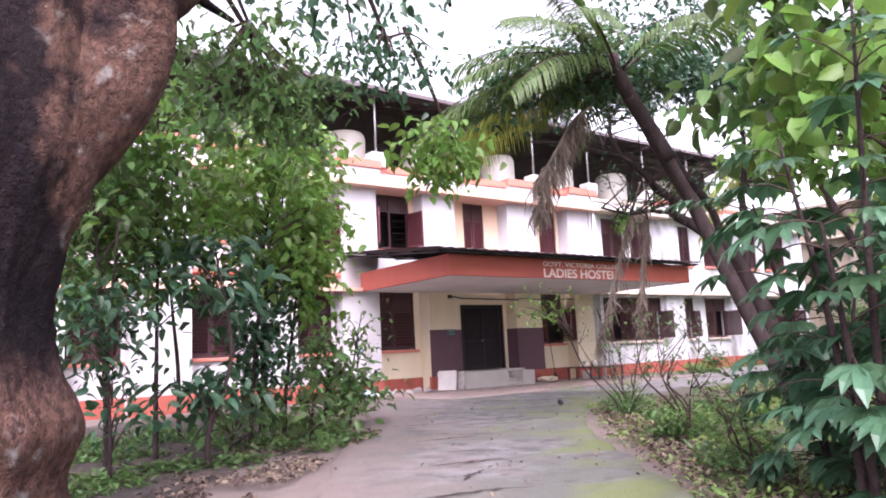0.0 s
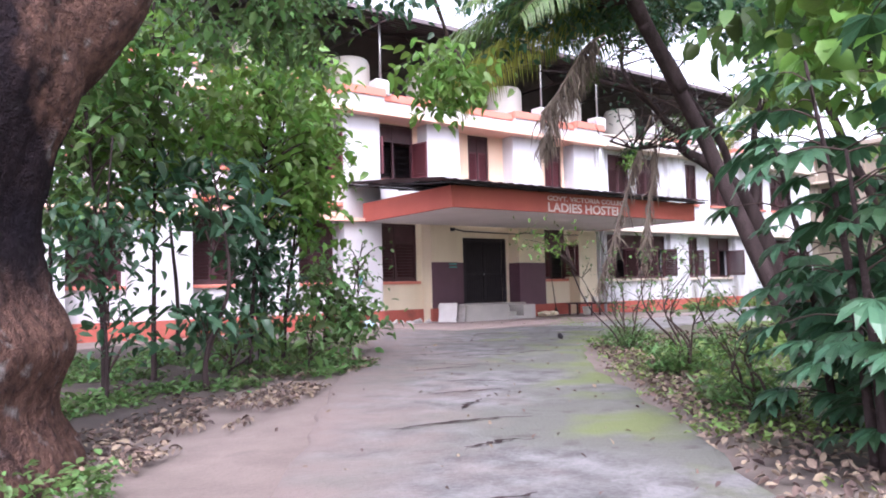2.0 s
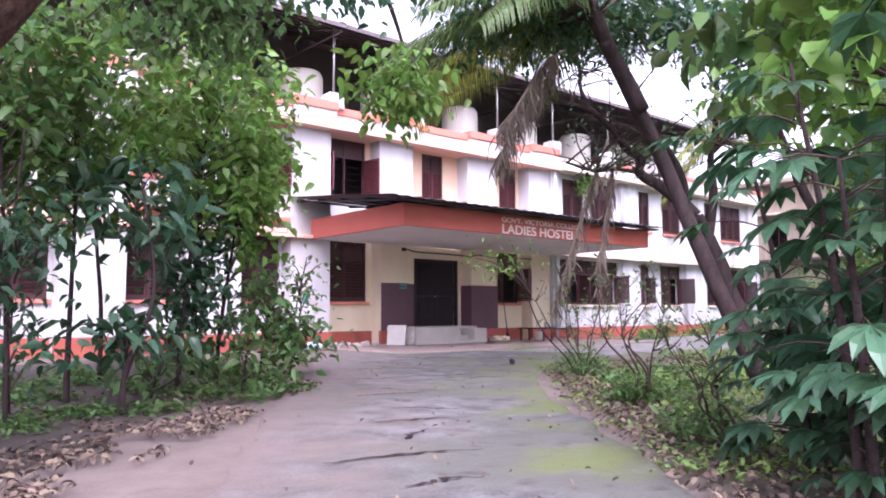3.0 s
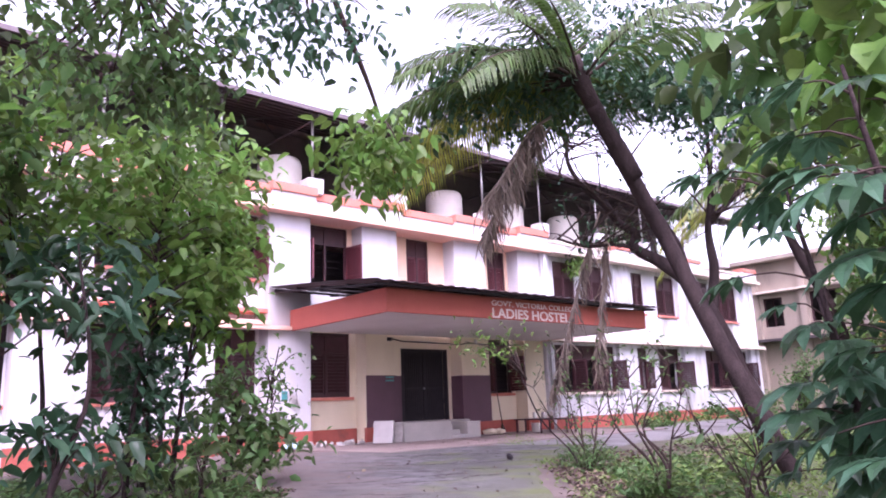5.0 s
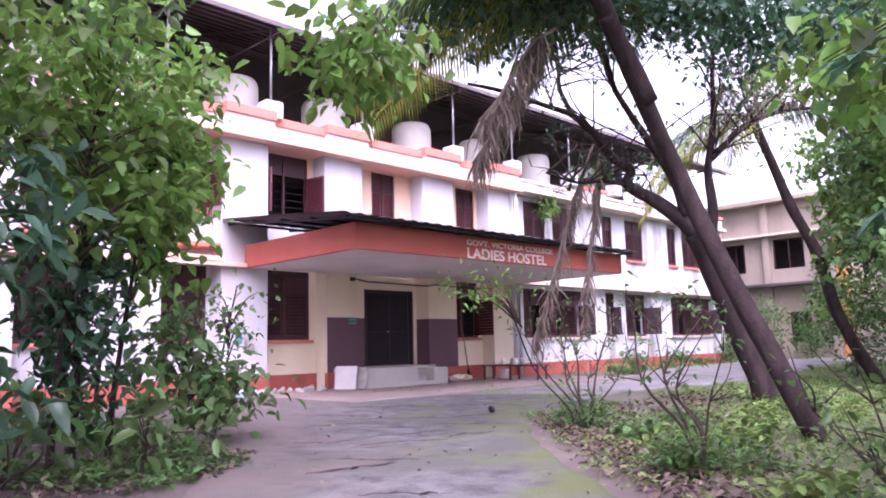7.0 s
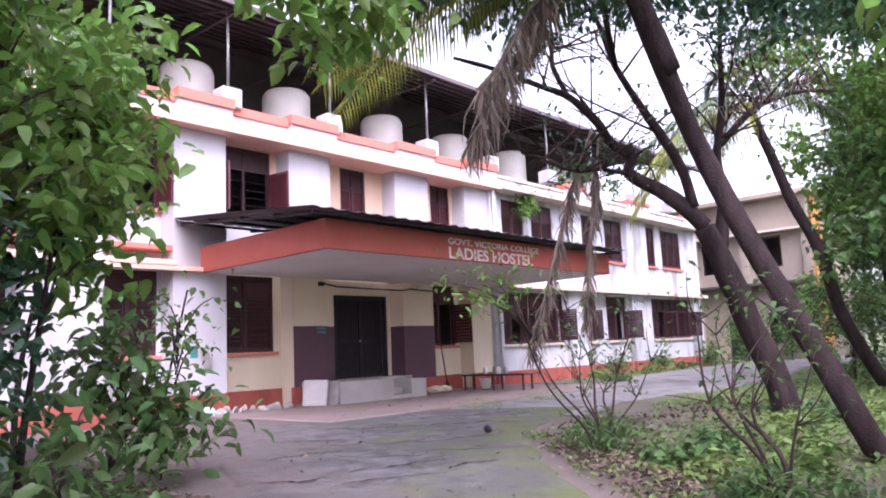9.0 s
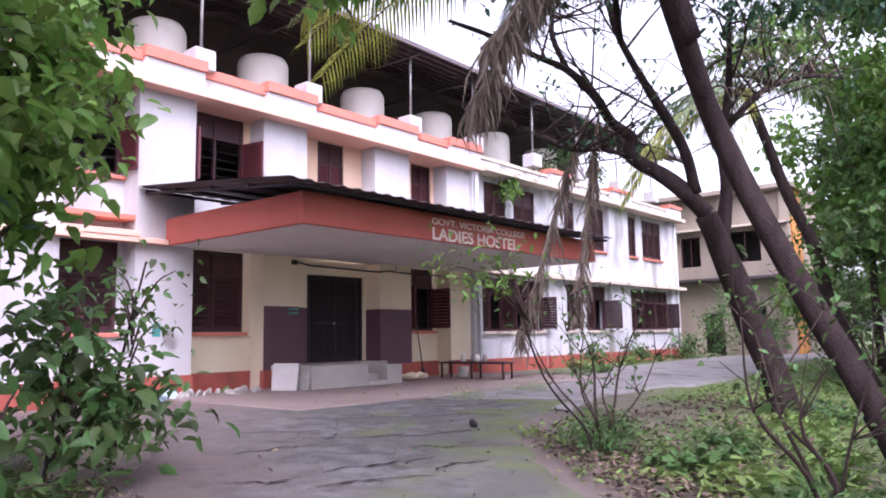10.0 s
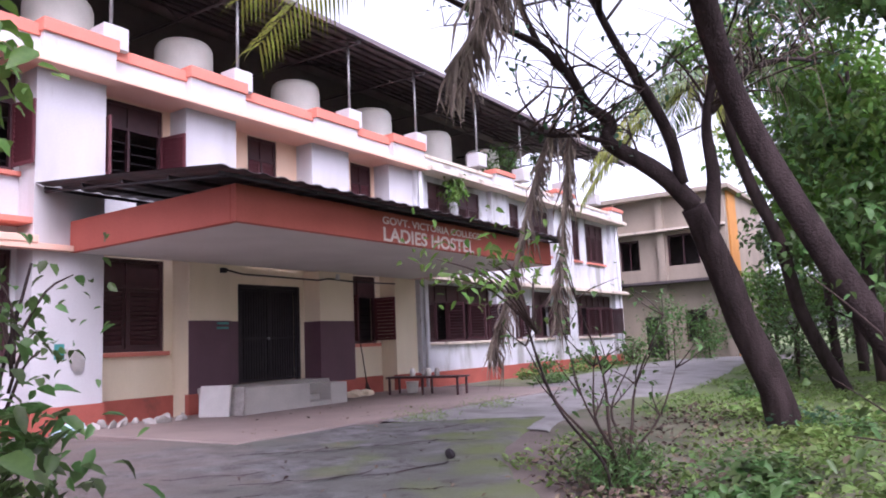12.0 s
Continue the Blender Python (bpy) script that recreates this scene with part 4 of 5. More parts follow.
def build_far_building():
    f = thing("far_building", "grimy grey-beige building beyond the wing with an ochre end", "building")
    x = 30.5
    holes = [(-3.2, -1.4, 5.3, 7.1), (0.3, 1.5, 5.2, 7.0), (-3.3, -2.1, 0.9, 2.7), (-0.9, 0.3, 0.0, 2.4), (2.4, 3.6, 0.9, 2.7)]
    ob = wall_with("wall", -4.8, 9.0, -0.2, 9.3, 0, 0.25, holes, M["far"], f)
    ob.matrix_basis = pose(x + 0.25, 0, 0, 0, 0, 90)
    for a, b, c, d in holes:
        if c > 0.5:
            boxes("window_frame", [(x + 0.08, x + 0.14, a, a + 0.09, c, d), (x + 0.08, x + 0.14, b - 0.09, b, c, d), (x + 0.08, x + 0.14, a + 0.09, b - 0.09, d - 0.1, d),
                                   (x + 0.09, x + 0.13, (a + b) / 2 - 0.04, (a + b) / 2 + 0.04, c, d - 0.1)], M["wood"], f, "dark timber window frame")
    boxes("roof_slab", [(x - 0.7, x + 9, -5.2, 9.2, 9.3, 9.55)], M["far"], f)
    boxes("sunshade", [(x - 0.9, x - 0.003, -4.8, 9.0, 4.25, 4.4)], M["sheet"], f, "dark weathered sunshade slab")
    boxes("sunshade", [(x - 0.6, x - 0.003, -4.8, 9.0, 7.3, 7.42)], M["oldband"], f)
    for y in (-4.6, -1.1, 1.9, 5.0):
        boxes("pillar", [(x - 0.3, x - 0.003, y - 0.2, y + 0.2, -0.2, 9.3)], M["far"], f)
    boxes("end_wall", [(x + 0.26, x + 2.1, -4.9, -4.65, -0.2, 9.3)], M["ochre"], f, "ochre orange end wall")
    boxes("end_wall", [(x + 2.103, x + 9, -4.9, -4.65, -0.2, 9.3)], M["far"], f)
    # added backing wall, shade of the rooms in its colour
    boxes("inner_wall", [(x + 3, x + 3.1, -4.6, 9.0, -0.2, 9.3)], M["dark"], f)


# ---- plants ----
def bark_tube(points, radius, sides, steps, seed):
    """A gnarled trunk: radius is a function of height and angle, with ridges running along it."""
    line = smooth_line(points, steps)
    verts, faces = [], []
    for i, p in enumerate(line):
        d = (line[min(i + 1, len(line) - 1)] - line[max(i - 1, 0)]).normalized()
        u = (Vector((1, 0, 0)) - d * d.x).normalized()
        w = d.cross(u)
        for k in range(sides):
            a = 2 * math.pi * k / sides
            r = radius(p.z, a)
            q = Vector((math.cos(a) * 2.2, math.sin(a) * 2.2, p.z * 0.55 + seed))
            r *= 1 + 0.07 * noise.noise(q) + 0.045 * abs(noise.noise(q * 2.6)) + 0.03 * noise.noise(Vector((q.x * 5, q.y * 5, p.z * 3))) + 0.02 * abs(noise.noise(Vector((q.x * 11, q.y * 11, p.z * 5))))
            verts.append(p + u * (r * math.cos(a)) + w * (r * math.sin(a)))
    for i in range(len(line) - 1):
        for k in range(sides):
            k2 = (k + 1) % sides
            faces.append((i * sides + k, i * sides + k2, (i + 1) * sides + k2, (i + 1) * sides + k))
    return verts, faces


def big_tree():
    t = thing("old_tree", "huge old tree with a burled reddish-brown trunk and dark streaks", "tree")

    def girth(z, a):
        r = 0.80 + 0.30 * math.exp(-((z + 0.4) / 0.5) ** 2) + 0.12 * math.exp(-((z - 3.3) / 0.8) ** 2)
        r += 0.16 * math.exp(-((z - 0.72) / 0.2) ** 2) * max(0, math.cos(a + 0.5)) + 0.07 * math.sin(3 * a + z * 0.5)
        return r * (1 if z < 4.5 else max(0.55, 1 - (z - 4.5) * 0.12))
    spine = [(-17.0, -14.9, -0.5), (-17.02, -14.9, 0.1), (-17.0, -14.9, 0.75), (-17.14, -14.9, 1.6), (-17.05, -14.9, 2.5), (-16.9, -14.9, 3.4), (-17.0, -14.8, 5.0), (-17.3, -14.7, 8.0)]
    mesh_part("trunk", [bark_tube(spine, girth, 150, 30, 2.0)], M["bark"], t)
    mesh_part("bough", [bark_tube([(-16.75, -14.9, 2.75), (-16.15, -15.0, 3.45), (-15.75, -15.0, 4.2), (-15.5, -14.9, 5.6), (-14.6, -14.2, 7.4)], lambda z, a: 0.5 - 0.06 * (z - 2.7) + 0.05 * math.sin(2 * a + z * 2), 48, 14, 7.0)], M["bark"], t)
    mesh_part("bough", [limb([(-15.55, -15.0, 4.6), (-14.2, -15.4, 5.9), (-12.2, -15.0, 6.6), (-10.6, -13.6, 6.6)], 0.2, 0.03, 10, 0.3, 6)], M["bark"], t)
    mesh_part("bough", [limb([(-16.9, -14.8, 5.5), (-15.2, -12.9, 6.4), (-13.4, -11.8, 6.4)], 0.26, 0.04, 10, 0.3, 7)], M["bark"], t)
    rng = np.random.default_rng(11)
    tw = []
    for ce, si, co, ea, tone, ll in (((-15.5, -13.6, 9.6), (5.0, 4.2, 1.9), 120, 26, "leaf", 0.2), ((-12.1, -14.0, 5.2), (1.0, 0.6, 0.36), 26, 15, "leafdark", 0.15), ((-13.5, -12.6, 5.1), (1.6, 1.1, 0.95), 54, 20, "leaf", 0.17),
                                 ((-13.0, -12.3, 4.9), (0.6, 0.7, 0.45), 20, 20, "leaf", 0.17), ((-9.6, -12.0, 4.75), (0.65, 0.65, 0.55), 38, 13, "leafbright", 0.22), ((-12.4, -13.4, 6.3), (1.9, 1.3, 0.7), 20, 16, "leafdark", 0.2)):
        p, m = clumps(rng, ce, si, co, 0.26, ea)
        for q in m[::3]:
            tw.append(limb([(ce[0], ce[1], ce[2] + si[2]), (np.asarray(ce) + q) / 2 + [0, 0, 0.35], q], 0.026, 0.006, 5, 0.2, 1, 3))
        tw.append(limb([(ce[0] - 1.2, ce[1] - 0.6, 6.6), (ce[0] - 0.4, ce[1] - 0.2, ce[2] + si[2] + 0.5), (ce[0], ce[1], ce[2] + si[2])], 0.05, 0.026, 6, 0.2, 1, 4))
        leaf_mesh("crown", p, rng, ll, ll * 0.55, M[tone], t, "", 0.7)
    tagged(mesh_part("twigwork", tw, M["twig"], t), kind="stuff")
    # weeds at the foot
    p, m = clumps(rng, (-16.35, -16.15, -0.15), (0.55, 0.3, 0.12), 14, 0.08, 16)
    w = leaf_mesh("foot_weeds", p, rng, 0.085, 0.05, M["leaf"], None, "small green weeds at the foot of the old tree", 0.0)
    w["category"] = "weeds"


def sapling(name, base, lean, h, crown, seed, material, n=30, each=26, leaf=(0.17, 0.085), trunk_r=0.05, label="slender leafy sapling in the shady bed"):
    """A thin tree: stem, side twigs and clumps of leaves. crown: rows of centre, half-size, share of the clumps."""
    rng = np.random.default_rng(seed)
    t = thing(name, label, "tree")
    x, y = base
    z = gz(y) - 0.1
    top = (x + lean[0], y + lean[1], z + h)
    mid = ((x + top[0]) / 2 + rng.normal(0, 0.1), (y + top[1]) / 2 + rng.normal(0, 0.1), z + h * 0.5)
    mesh_part("trunk", [limb([(x, y, z), (x + lean[0] * 0.1, y + lean[1] * 0.1, z + h * 0.2), mid, top], trunk_r, 0.012, 8, 0.25, seed)], M["bark2"], t)
    pts, tw = [], []
    for ce, si, share in crown:
        p, m = clumps(rng, ce, si, max(3, int(n * share)), 0.26, max(6, int(each * 0.62)))
        pts.append(p)
        for q in m[::2]:
            zz = min(max(q[2] - 0.5, z + 0.3), top[2] - 0.1)
            k = (zz - z) / h
            s = (x + lean[0] * k, y + lean[1] * k, zz)
            tw.append(limb([s, ((s[0] + q[0]) / 2, (s[1] + q[1]) / 2, (s[2] + q[2]) / 2 + 0.12), q], 0.016, 0.005, 5, 0.2, 1, 3))
    tagged(mesh_part("twigwork", tw, M["twig"], t), kind="stuff")
    leaf_mesh("crown", np.concatenate(pts), rng, leaf[0] * 1.4, leaf[1] * 1.5, material, t, "", 0.5)
    return t


def build_bed():
    sapling("sapling", (-14.0, -10.0), (0.1, 0.3), 6.2, [((-13.9, -9.8, 4.0), (1.4, 1.1, 2.1), 1)], 1, M["leafbright"], 84)
    sapling("sapling", (-14.85, -10.7), (-0.3, 0.2), 5.4, [((-14.9, -10.4, 3.6), (1.0, 0.9, 1.7), 1)], 2, M["leaf"], 50)
    sapling("sapling", (-13.7, -11.5), (0.2, 0.3), 3.4, [((-13.5, -11.2, 0.9), (0.5, 0.4, 0.4), 0.3), ((-13.4, -11.0, 2.6), (0.8, 0.7, 0.9), 0.7)], 3, M["leafdark"], 24, leaf=(0.24, 0.09))
    sapling("sapling", (-12.3, -9.6), (0.5, -0.2), 5.8, [((-11.9, -9.8, 4.0), (1.2, 1.0, 1.7), 1)], 4, M["leafbright"], 84)
    sapling("sapling", (-11.5, -9.2), (0.4, -0.3), 4.6, [((-11.0, -9.3, 3.1), (0.5, 0.6, 1.2), 1)], 5, M["leafbright"], 34)
    sapling("sapling", (-10.6, -6.3), (0.5, -0.2), 7.0, [((-10.2, -6.5, 5.0), (1.5, 1.3, 2.2), 1)], 14, M["leafbright"], 90, leaf=(0.2, 0.11))
    sapling("creeper_clad_sapling", (-12.0, -9.4), (0.1, 0.1), 4.0, [((-12.0, -9.4, 1.6), (0.36, 0.34, 1.5), 1)], 6, M["leafdark"], 60, 24, (0.15, 0.07), 0.07, "sapling wrapped in dark creeper leaves")
    sapling("sapling", (-15.2, -8.6), (0, 0.2), 5.5, [((-15.2, -8.4, 3.6), (1.8, 1.3, 1.8), 1)], 7, M["leaf"], 40)
    sapling("sapling", (-12.9, -7.6), (0, 0.2), 6.8, [((-13.1, -7.6, 5.0), (1.7, 1.3, 1.9), 1)], 8, M["leaf"], 54)
    sapling("sapling", (-17.4, -9.4), (0, 0.2), 6.0, [((-17.4, -9.2, 3.8), (1.8, 1.4, 2.2), 1)], 9, M["leaf"], 42)
    sapling("shrub", (-10.4, -8.6), (0.3, -0.2), 1.9, [((-10.2, -8.7, 1.2), (0.6, 0.6, 0.65), 0.6), ((-9.8, -8.9, 0.55), (0.6, 0.5, 0.4), 0.4)], 10, M["leaf"], 58, 20, (0.15, 0.075), 0.025, "leafy shrub at the edge of the drive")
    sapling("shrub", (-9.6, -8.3), (0.3, -0.1), 2.4, [((-9.35, -8.4, 1.75), (0.6, 0.5, 0.6), 0.7), ((-9.5, -8.4, 0.8), (0.5, 0.4, 0.4), 0.3)], 15, M["leaf"], 26, 14, (0.09, 0.05), 0.02, "thin twiggy shrub with small pale leaves")
    sapling("shrub", (-11.6, -10.4), (0.1, -0.2), 1.1, [((-11.5, -10.4, 0.55), (0.6, 0.5, 0.5), 1)], 12, M["leaf"], 14, 16, (0.17, 0.08), 0.02, "low dark leafy shrub at the edge of the bed")
    sapling("shrub", (-12.9, -10.2), (0.1, -0.2), 1.0, [((-12.8, -10.2, 0.4), (0.8, 0.6, 0.4), 1)], 13, M["leaf"], 16, 16, (0.15, 0.08), 0.02, "low leafy shrub in the bed")
    sapling("sapling", (-15.03, -11.59), (0.1, 0.1), 3.6, [((-15.03, -11.59, 1.79), (0.75, 0.6, 0.8), 0.75), ((-14.83, -11.59, 0.75), (0.5, 0.4, 0.35), 0.25)], 16, M["leafdark"], 30, leaf=(0.15, 0.06), trunk_r=0.03)
    bm = bmesh.new()
    bmesh.ops.create_icosphere(bm, subdivisions=3, radius=0.13)
    for v in bm.verts:
        v.co *= 1 + 0.4 * noise.noise(v.co * 14)
    o = part("ant_nest", bm, M["bark2"])
    o.matrix_world = pose(-13.92, -9.74, 3.98)
    tagged(o, "dark round nest clinging to a sapling stem", "nest")
    rng = np.random.default_rng(20)
    # low growth and dry litter in the bed
    q = rng.uniform(0, 1, (2200, 2))
    xs = -18 + 7.6 * q[:, 0]
    ys = -10.2 + 6.0 * q[:, 1] + (xs + 9) * 0.35
    p = np.stack([xs, ys, [gz(v) + 0.02 for v in ys]], 1)
    keep = np.array([noise.noise(Vector((a * 0.7, b * 0.7, 2))) > -0.05 for a, b in zip(xs, ys)])
    p = np.repeat(p[keep], 7, axis=0)
    p += rng.normal(0, 1, p.shape) * [0.12, 0.12, 0.05]
    p[:, 2] = np.abs(p[:, 2] - np.array([gz(v) for v in p[:, 1]])) + np.array([gz(v) for v in p[:, 1]])
    w = leaf_mesh("bed_weeds", p, rng, 0.13, 0.06, M["leaf"], None, "low green weeds covering the shady bed", -0.4)
    w["category"] = "weeds"
    n = 5000
    xs = rng.uniform(-18.5, -9.5, n)
    ys = -13.2 + (xs + 13.6) * 0.95 + np.abs(rng.normal(0, 1.5, n)) - 0.35
    p = np.stack([xs, ys, [gz(v) + 0.05 for v in ys]], 1)
    keep = (ys < -2) & np.array([noise.noise(Vector((a * 0.9, b * 0.9, 4))) > -0.08 for a, b in zip(xs, ys)])
    w = leaf_mesh("leaf_litter", p[keep], rng, 0.085, 0.05, M["litter"], None, "dry brown fallen leaves along the drive", 0.0)
    w["category"] = "leaf litter"
    n = 2200
    t = rng.uniform(0, 1, n)
    xs = -13.4 + 8.5 * t + np.abs(rng.normal(0, 0.9, n))
    ys = -20.3 + 9.5 * t + 0.3 - np.abs(rng.normal(0, 0.4, n))
    p = np.stack([xs, ys, [gz(v) + 0.04 for v in ys]], 1)
    w = leaf_mesh("leaf_litter", p, rng, 0.09, 0.05, M["litter"], None, "dry brown leaves along the grassy verge", 0.0)
    w["category"] = "leaf litter"
    n = 200
    xs = rng.uniform(-15.5, 1, n)
    ys = xs * 0.95 + rng.uniform(-4.5, 1.5, n) - 2.5
    p = np.stack([xs, ys, [gz(v) + 0.06 for v in ys]], 1)
    w = leaf_mesh("fallen_leaves", p, rng, 0.07, 0.035, M["litter"], None, "few pale fallen leaves on the concrete", 0.0)
    w["category"] = "leaf litter"


def build_lawn():
    rng = np.random.default_rng(31)
    n = 13000
    xs, ys = rng.uniform(-12, 22, n), rng.uniform(-26, -8, n)
    edge = -20.3 + (xs + 13.4) * 1.1
    edge = np.where(xs > -4, -9.9 + (xs + 4) * 0.08, np.minimum(edge, -9.9))
    keep = (ys < edge + 0.2)
    g = np.array([noise.noise(Vector((a * 0.35, b * 0.35, 7))) for a, b in zip(xs, ys)])
    keep &= g > -0.12
    p = np.stack([xs, ys, [gz(v) for v in ys]], 1)[keep]
    p = np.repeat(p, 6, axis=0)
    p += rng.normal(0, 1, p.shape) * [0.14, 0.14, 0.0]
    p[:, 2] += np.abs(rng.normal(0, 0.03, len(p)))
    w = leaf_mesh("lawn_weeds", p, rng, 0.1, 0.04, M["grass"], None, "rough green grass and weeds beside the drive", -0.5)
    w["category"] = "grass"
    # taller leafy tufts by the drive
    for k, (x, y, s) in enumerate(((-5.2, -12.9, 0.5), (-6.4, -14.2, 0.5), (-7.3, -14.6, 0.45), (-8.2, -16.3, 0.55), (-9.4, -17.0, 0.5), (-0.8, -12.9, 0.7), (-3.9, -13.0, 0.6), (-4.6, -14.2, 0.5), (9, -4.0, 0.6), (16, -1.6, 0.8), (20, -1.5, 0.8), (12, -1.7, 0.6), (6.5, -10.5, 0.6), (2.5, -11.5, 0.7))):
        p, m = clumps(rng, (x, y, gz(y) + 0.12), (s, s * 0.8, 0.16), 12, 0.1, 22)
        w = leaf_mesh("weed_tuft", p, rng, 0.14, 0.08, M["grass" if k % 2 else "leaf"], None, "low leafy weed tuft on the verge", -0.2)
        w["category"] = "weeds"
    # pale dry leaves caught in the weeds
    n = 1500
    xs = rng.uniform(-10, 4, n)
    ys = np.minimum(-20.3 + (xs + 13.4) * 1.1, -9.9) - np.abs(rng.normal(0.2, 1.6, n))
    p = np.stack([xs, ys, [gz(v) + 0.06 for v in ys]], 1)
    w = leaf_mesh("fallen_leaves", p, rng, 0.11, 0.06, M["litter"], None, "pale dry leaves lying among the weeds", 0.0)
    w["category"] = "leaf litter"
    # dense broad weeds at the feet of the trees and along the drive's edge
    for x, y, s, c in ((1.0, -12.6, 1.0, "leafdark"), (0.2, -13.2, 0.9, "leaf"), (-2.2, -13.4, 0.9, "grass"), (-3.6, -12.6, 0.7, "leaf"), (-5.6, -13.8, 0.7, "grass"), (-6.6, -15.2, 0.7, "leaf"), (2.6, -13.4, 1.1, "grass"), (-0.6, -14.6, 1.0, "grass")):
        p, m = clumps(rng, (x, y, gz(y) + 0.08), (s, s * 0.8, 0.07), 20, 0.16, 14)
        w = leaf_mesh("weed_tuft", p, rng, 0.12, 0.07, M[c], None, "broad-leaved weeds covering the ground under the trees", -0.2)
        w["category"] = "weeds"
    # a few tufts of moss-green grass on the drive's building side
    for x, y in ((-9.6, -7.4), (-8.9, -6.6), (-11.8, -10.0), (-10.6, -8.9), (-1.0, -6.4), (1.5, -6.3)):
        p, m = clumps(rng, (x, y, gz(y) + 0.06), (0.9, 0.5, 0.02), 40, 0.12, 16)
        w = leaf_mesh("grass_tuft", p, rng, 0.07, 0.014, M["grass"], None, "short grass tuft at the edge of the drive", -0.6)
        w["category"] = "grass"


def twiggy(base, h, spread, seed, stems, label, foot=16):
    """A sparse shrub: several crooked bare stems that fork, with scattered small leaves."""
    rng = np.random.default_rng(seed)
    x, y = base
    z = gz(y)
    t = thing("twiggy_shrub", label, "shrub")
    data, tips = [], []
    for s in range(stems):
        a = 2 * math.pi * s / stems + rng.normal(0, 0.4)
        r = spread * rng.uniform(0.4, 1.0)
        hh = h * rng.uniform(0.6, 1.0)
        pts = [(x, y, z - 0.05), (x + 0.25 * r * math.cos(a), y + 0.25 * r * math.sin(a), z + 0.3 * hh),
               (x + 0.7 * r * math.cos(a) + rng.normal(0, 0.16), y + 0.7 * r * math.sin(a) + rng.normal(0, 0.16), z + 0.6 * hh), (x + r * math.cos(a), y + r * math.sin(a), z + hh)]
        data.append(limb(pts, 0.024, 0.006, 6, 0.3, s, 4))
        for k in range(6):
            o = Vector(pts[2 if k % 2 else 3])
            e = o + Vector((rng.normal(0, 0.22), rng.normal(0, 0.22), rng.uniform(0.05, 0.5)))
            data.append(limb([o, (o + e) / 2 + Vector((rng.normal(0, 0.03), rng.normal(0, 0.03), 0)), e], 0.009, 0.003, 5, 0.2, k, 3))
            tips += [e, (o + e) / 2]
    tagged(mesh_part("stemwork", data, M["twig"], t), kind="stuff")
    pts = np.repeat(np.array([tuple(v) for v in tips]), 3, axis=0)
    pts += rng.normal(0, 0.07, pts.shape)
    leaf_mesh("leaves", pts, rng, 0.09, 0.045, M["leaf"], t, "", 0.3)
    p, m = clumps(rng, (x, y, z + 0.25), (0.5, 0.5, 0.25), foot, 0.12, 22)
    leaf_mesh("foot_leaves", p, rng, 0.13, 0.03, M["leaf"], t, "", -0.7)
    return t


def palmate(bm_data, o, d, up, size, rng):
    """A hand-shaped leaf of seven fingers, drooping, on a stalk that ends at o."""
    side = d.cross(up).normalized()
    nrm = side.cross(d).normalized()
    for k in range(7):
        a = (k - 3) * 0.46
        l = size * (1 - 0.10 * abs(k - 3)) * rng.uniform(0.9, 1.1)
        f = (d * math.cos(a) + side * math.sin(a)).normalized()
        s = f.cross(nrm).normalized()
        w = 0.165 * l
        m1, m2, tip = o + f * l * 0.35 - nrm * 0.02 * l, o + f * l * 0.7 - nrm * 0.12 * l, o + f * l - nrm * 0.32 * l
        v = [o, m1 - s * w * 0.8 + nrm * w * 0.25, m1, m1 + s * w * 0.8 + nrm * w * 0.25, m2 - s * w * 0.9 + nrm * w * 0.2, m2, m2 + s * w * 0.9 + nrm * w * 0.2, tip]
        fc = [(0, 2, 1), (0, 3, 2), (1, 2, 5, 4), (2, 3, 6, 5), (4, 5, 7), (5, 6, 7)]
        bm_data.append((v, fc))


def broad_bush(x, y, seed, stem_count, leaf_count, tall):
    rng = np.random.default_rng(seed)
    t = thing("broad_leaved_bush", "tall bush with dark hand-shaped leaves beside the drive", "bush")
    z = gz(y)
    stems = []
    for k in range(stem_count):
        a = rng.uniform(0, 6.28)
        r = rng.uniform(0.2, 0.75)
        h = rng.uniform(1.3, tall)
        stems.append([Vector((x + 0.1 * math.cos(a), y + 0.1 * math.sin(a), z - 0.05)), Vector((x + 0.5 * r * math.cos(a), y + 0.5 * r * math.sin(a), z + h * 0.5)), Vector((x + r * math.cos(a), y + r * math.sin(a), z + h))])
    for k, s in enumerate(stems):
        mesh_part("stem", [limb(s, 0.045, 0.012, 8, 0.25, k)], M["bark2"], t)
    dark, stalks = [], []
    for k in range(leaf_count):
        s = stems[k % stem_count]
        u = rng.uniform(0.15, 1.0)
        o = s[0].lerp(s[1], 2 * u) if u < 0.5 else s[1].lerp(s[2], 2 * u - 1)
        a = rng.uniform(0, 6.28)
        d = Vector((math.cos(a), math.sin(a), rng.uniform(-0.35, 0.25))).normalized()
        e = o + d * rng.uniform(0.2, 0.6) + Vector((0, 0, 0.08))
        stalks.append(limb([o, (o + e) / 2 + Vector((0, 0, 0.05)), e], 0.008, 0.005, 4, 0, 0, 2))
        palmate(dark, e, (d + Vector((0, 0, -0.25))).normalized(), Vector((0, 0, 1)), rng.uniform(0.26, 0.42), rng)
    tagged(mesh_part("stalkwork", stalks, M["twig"], t), kind="stuff")
    tagged(mesh_part("leaves", dark, M["leafdark"], t, "dark green hand-shaped leaves", smooth=False), kind="stuff")


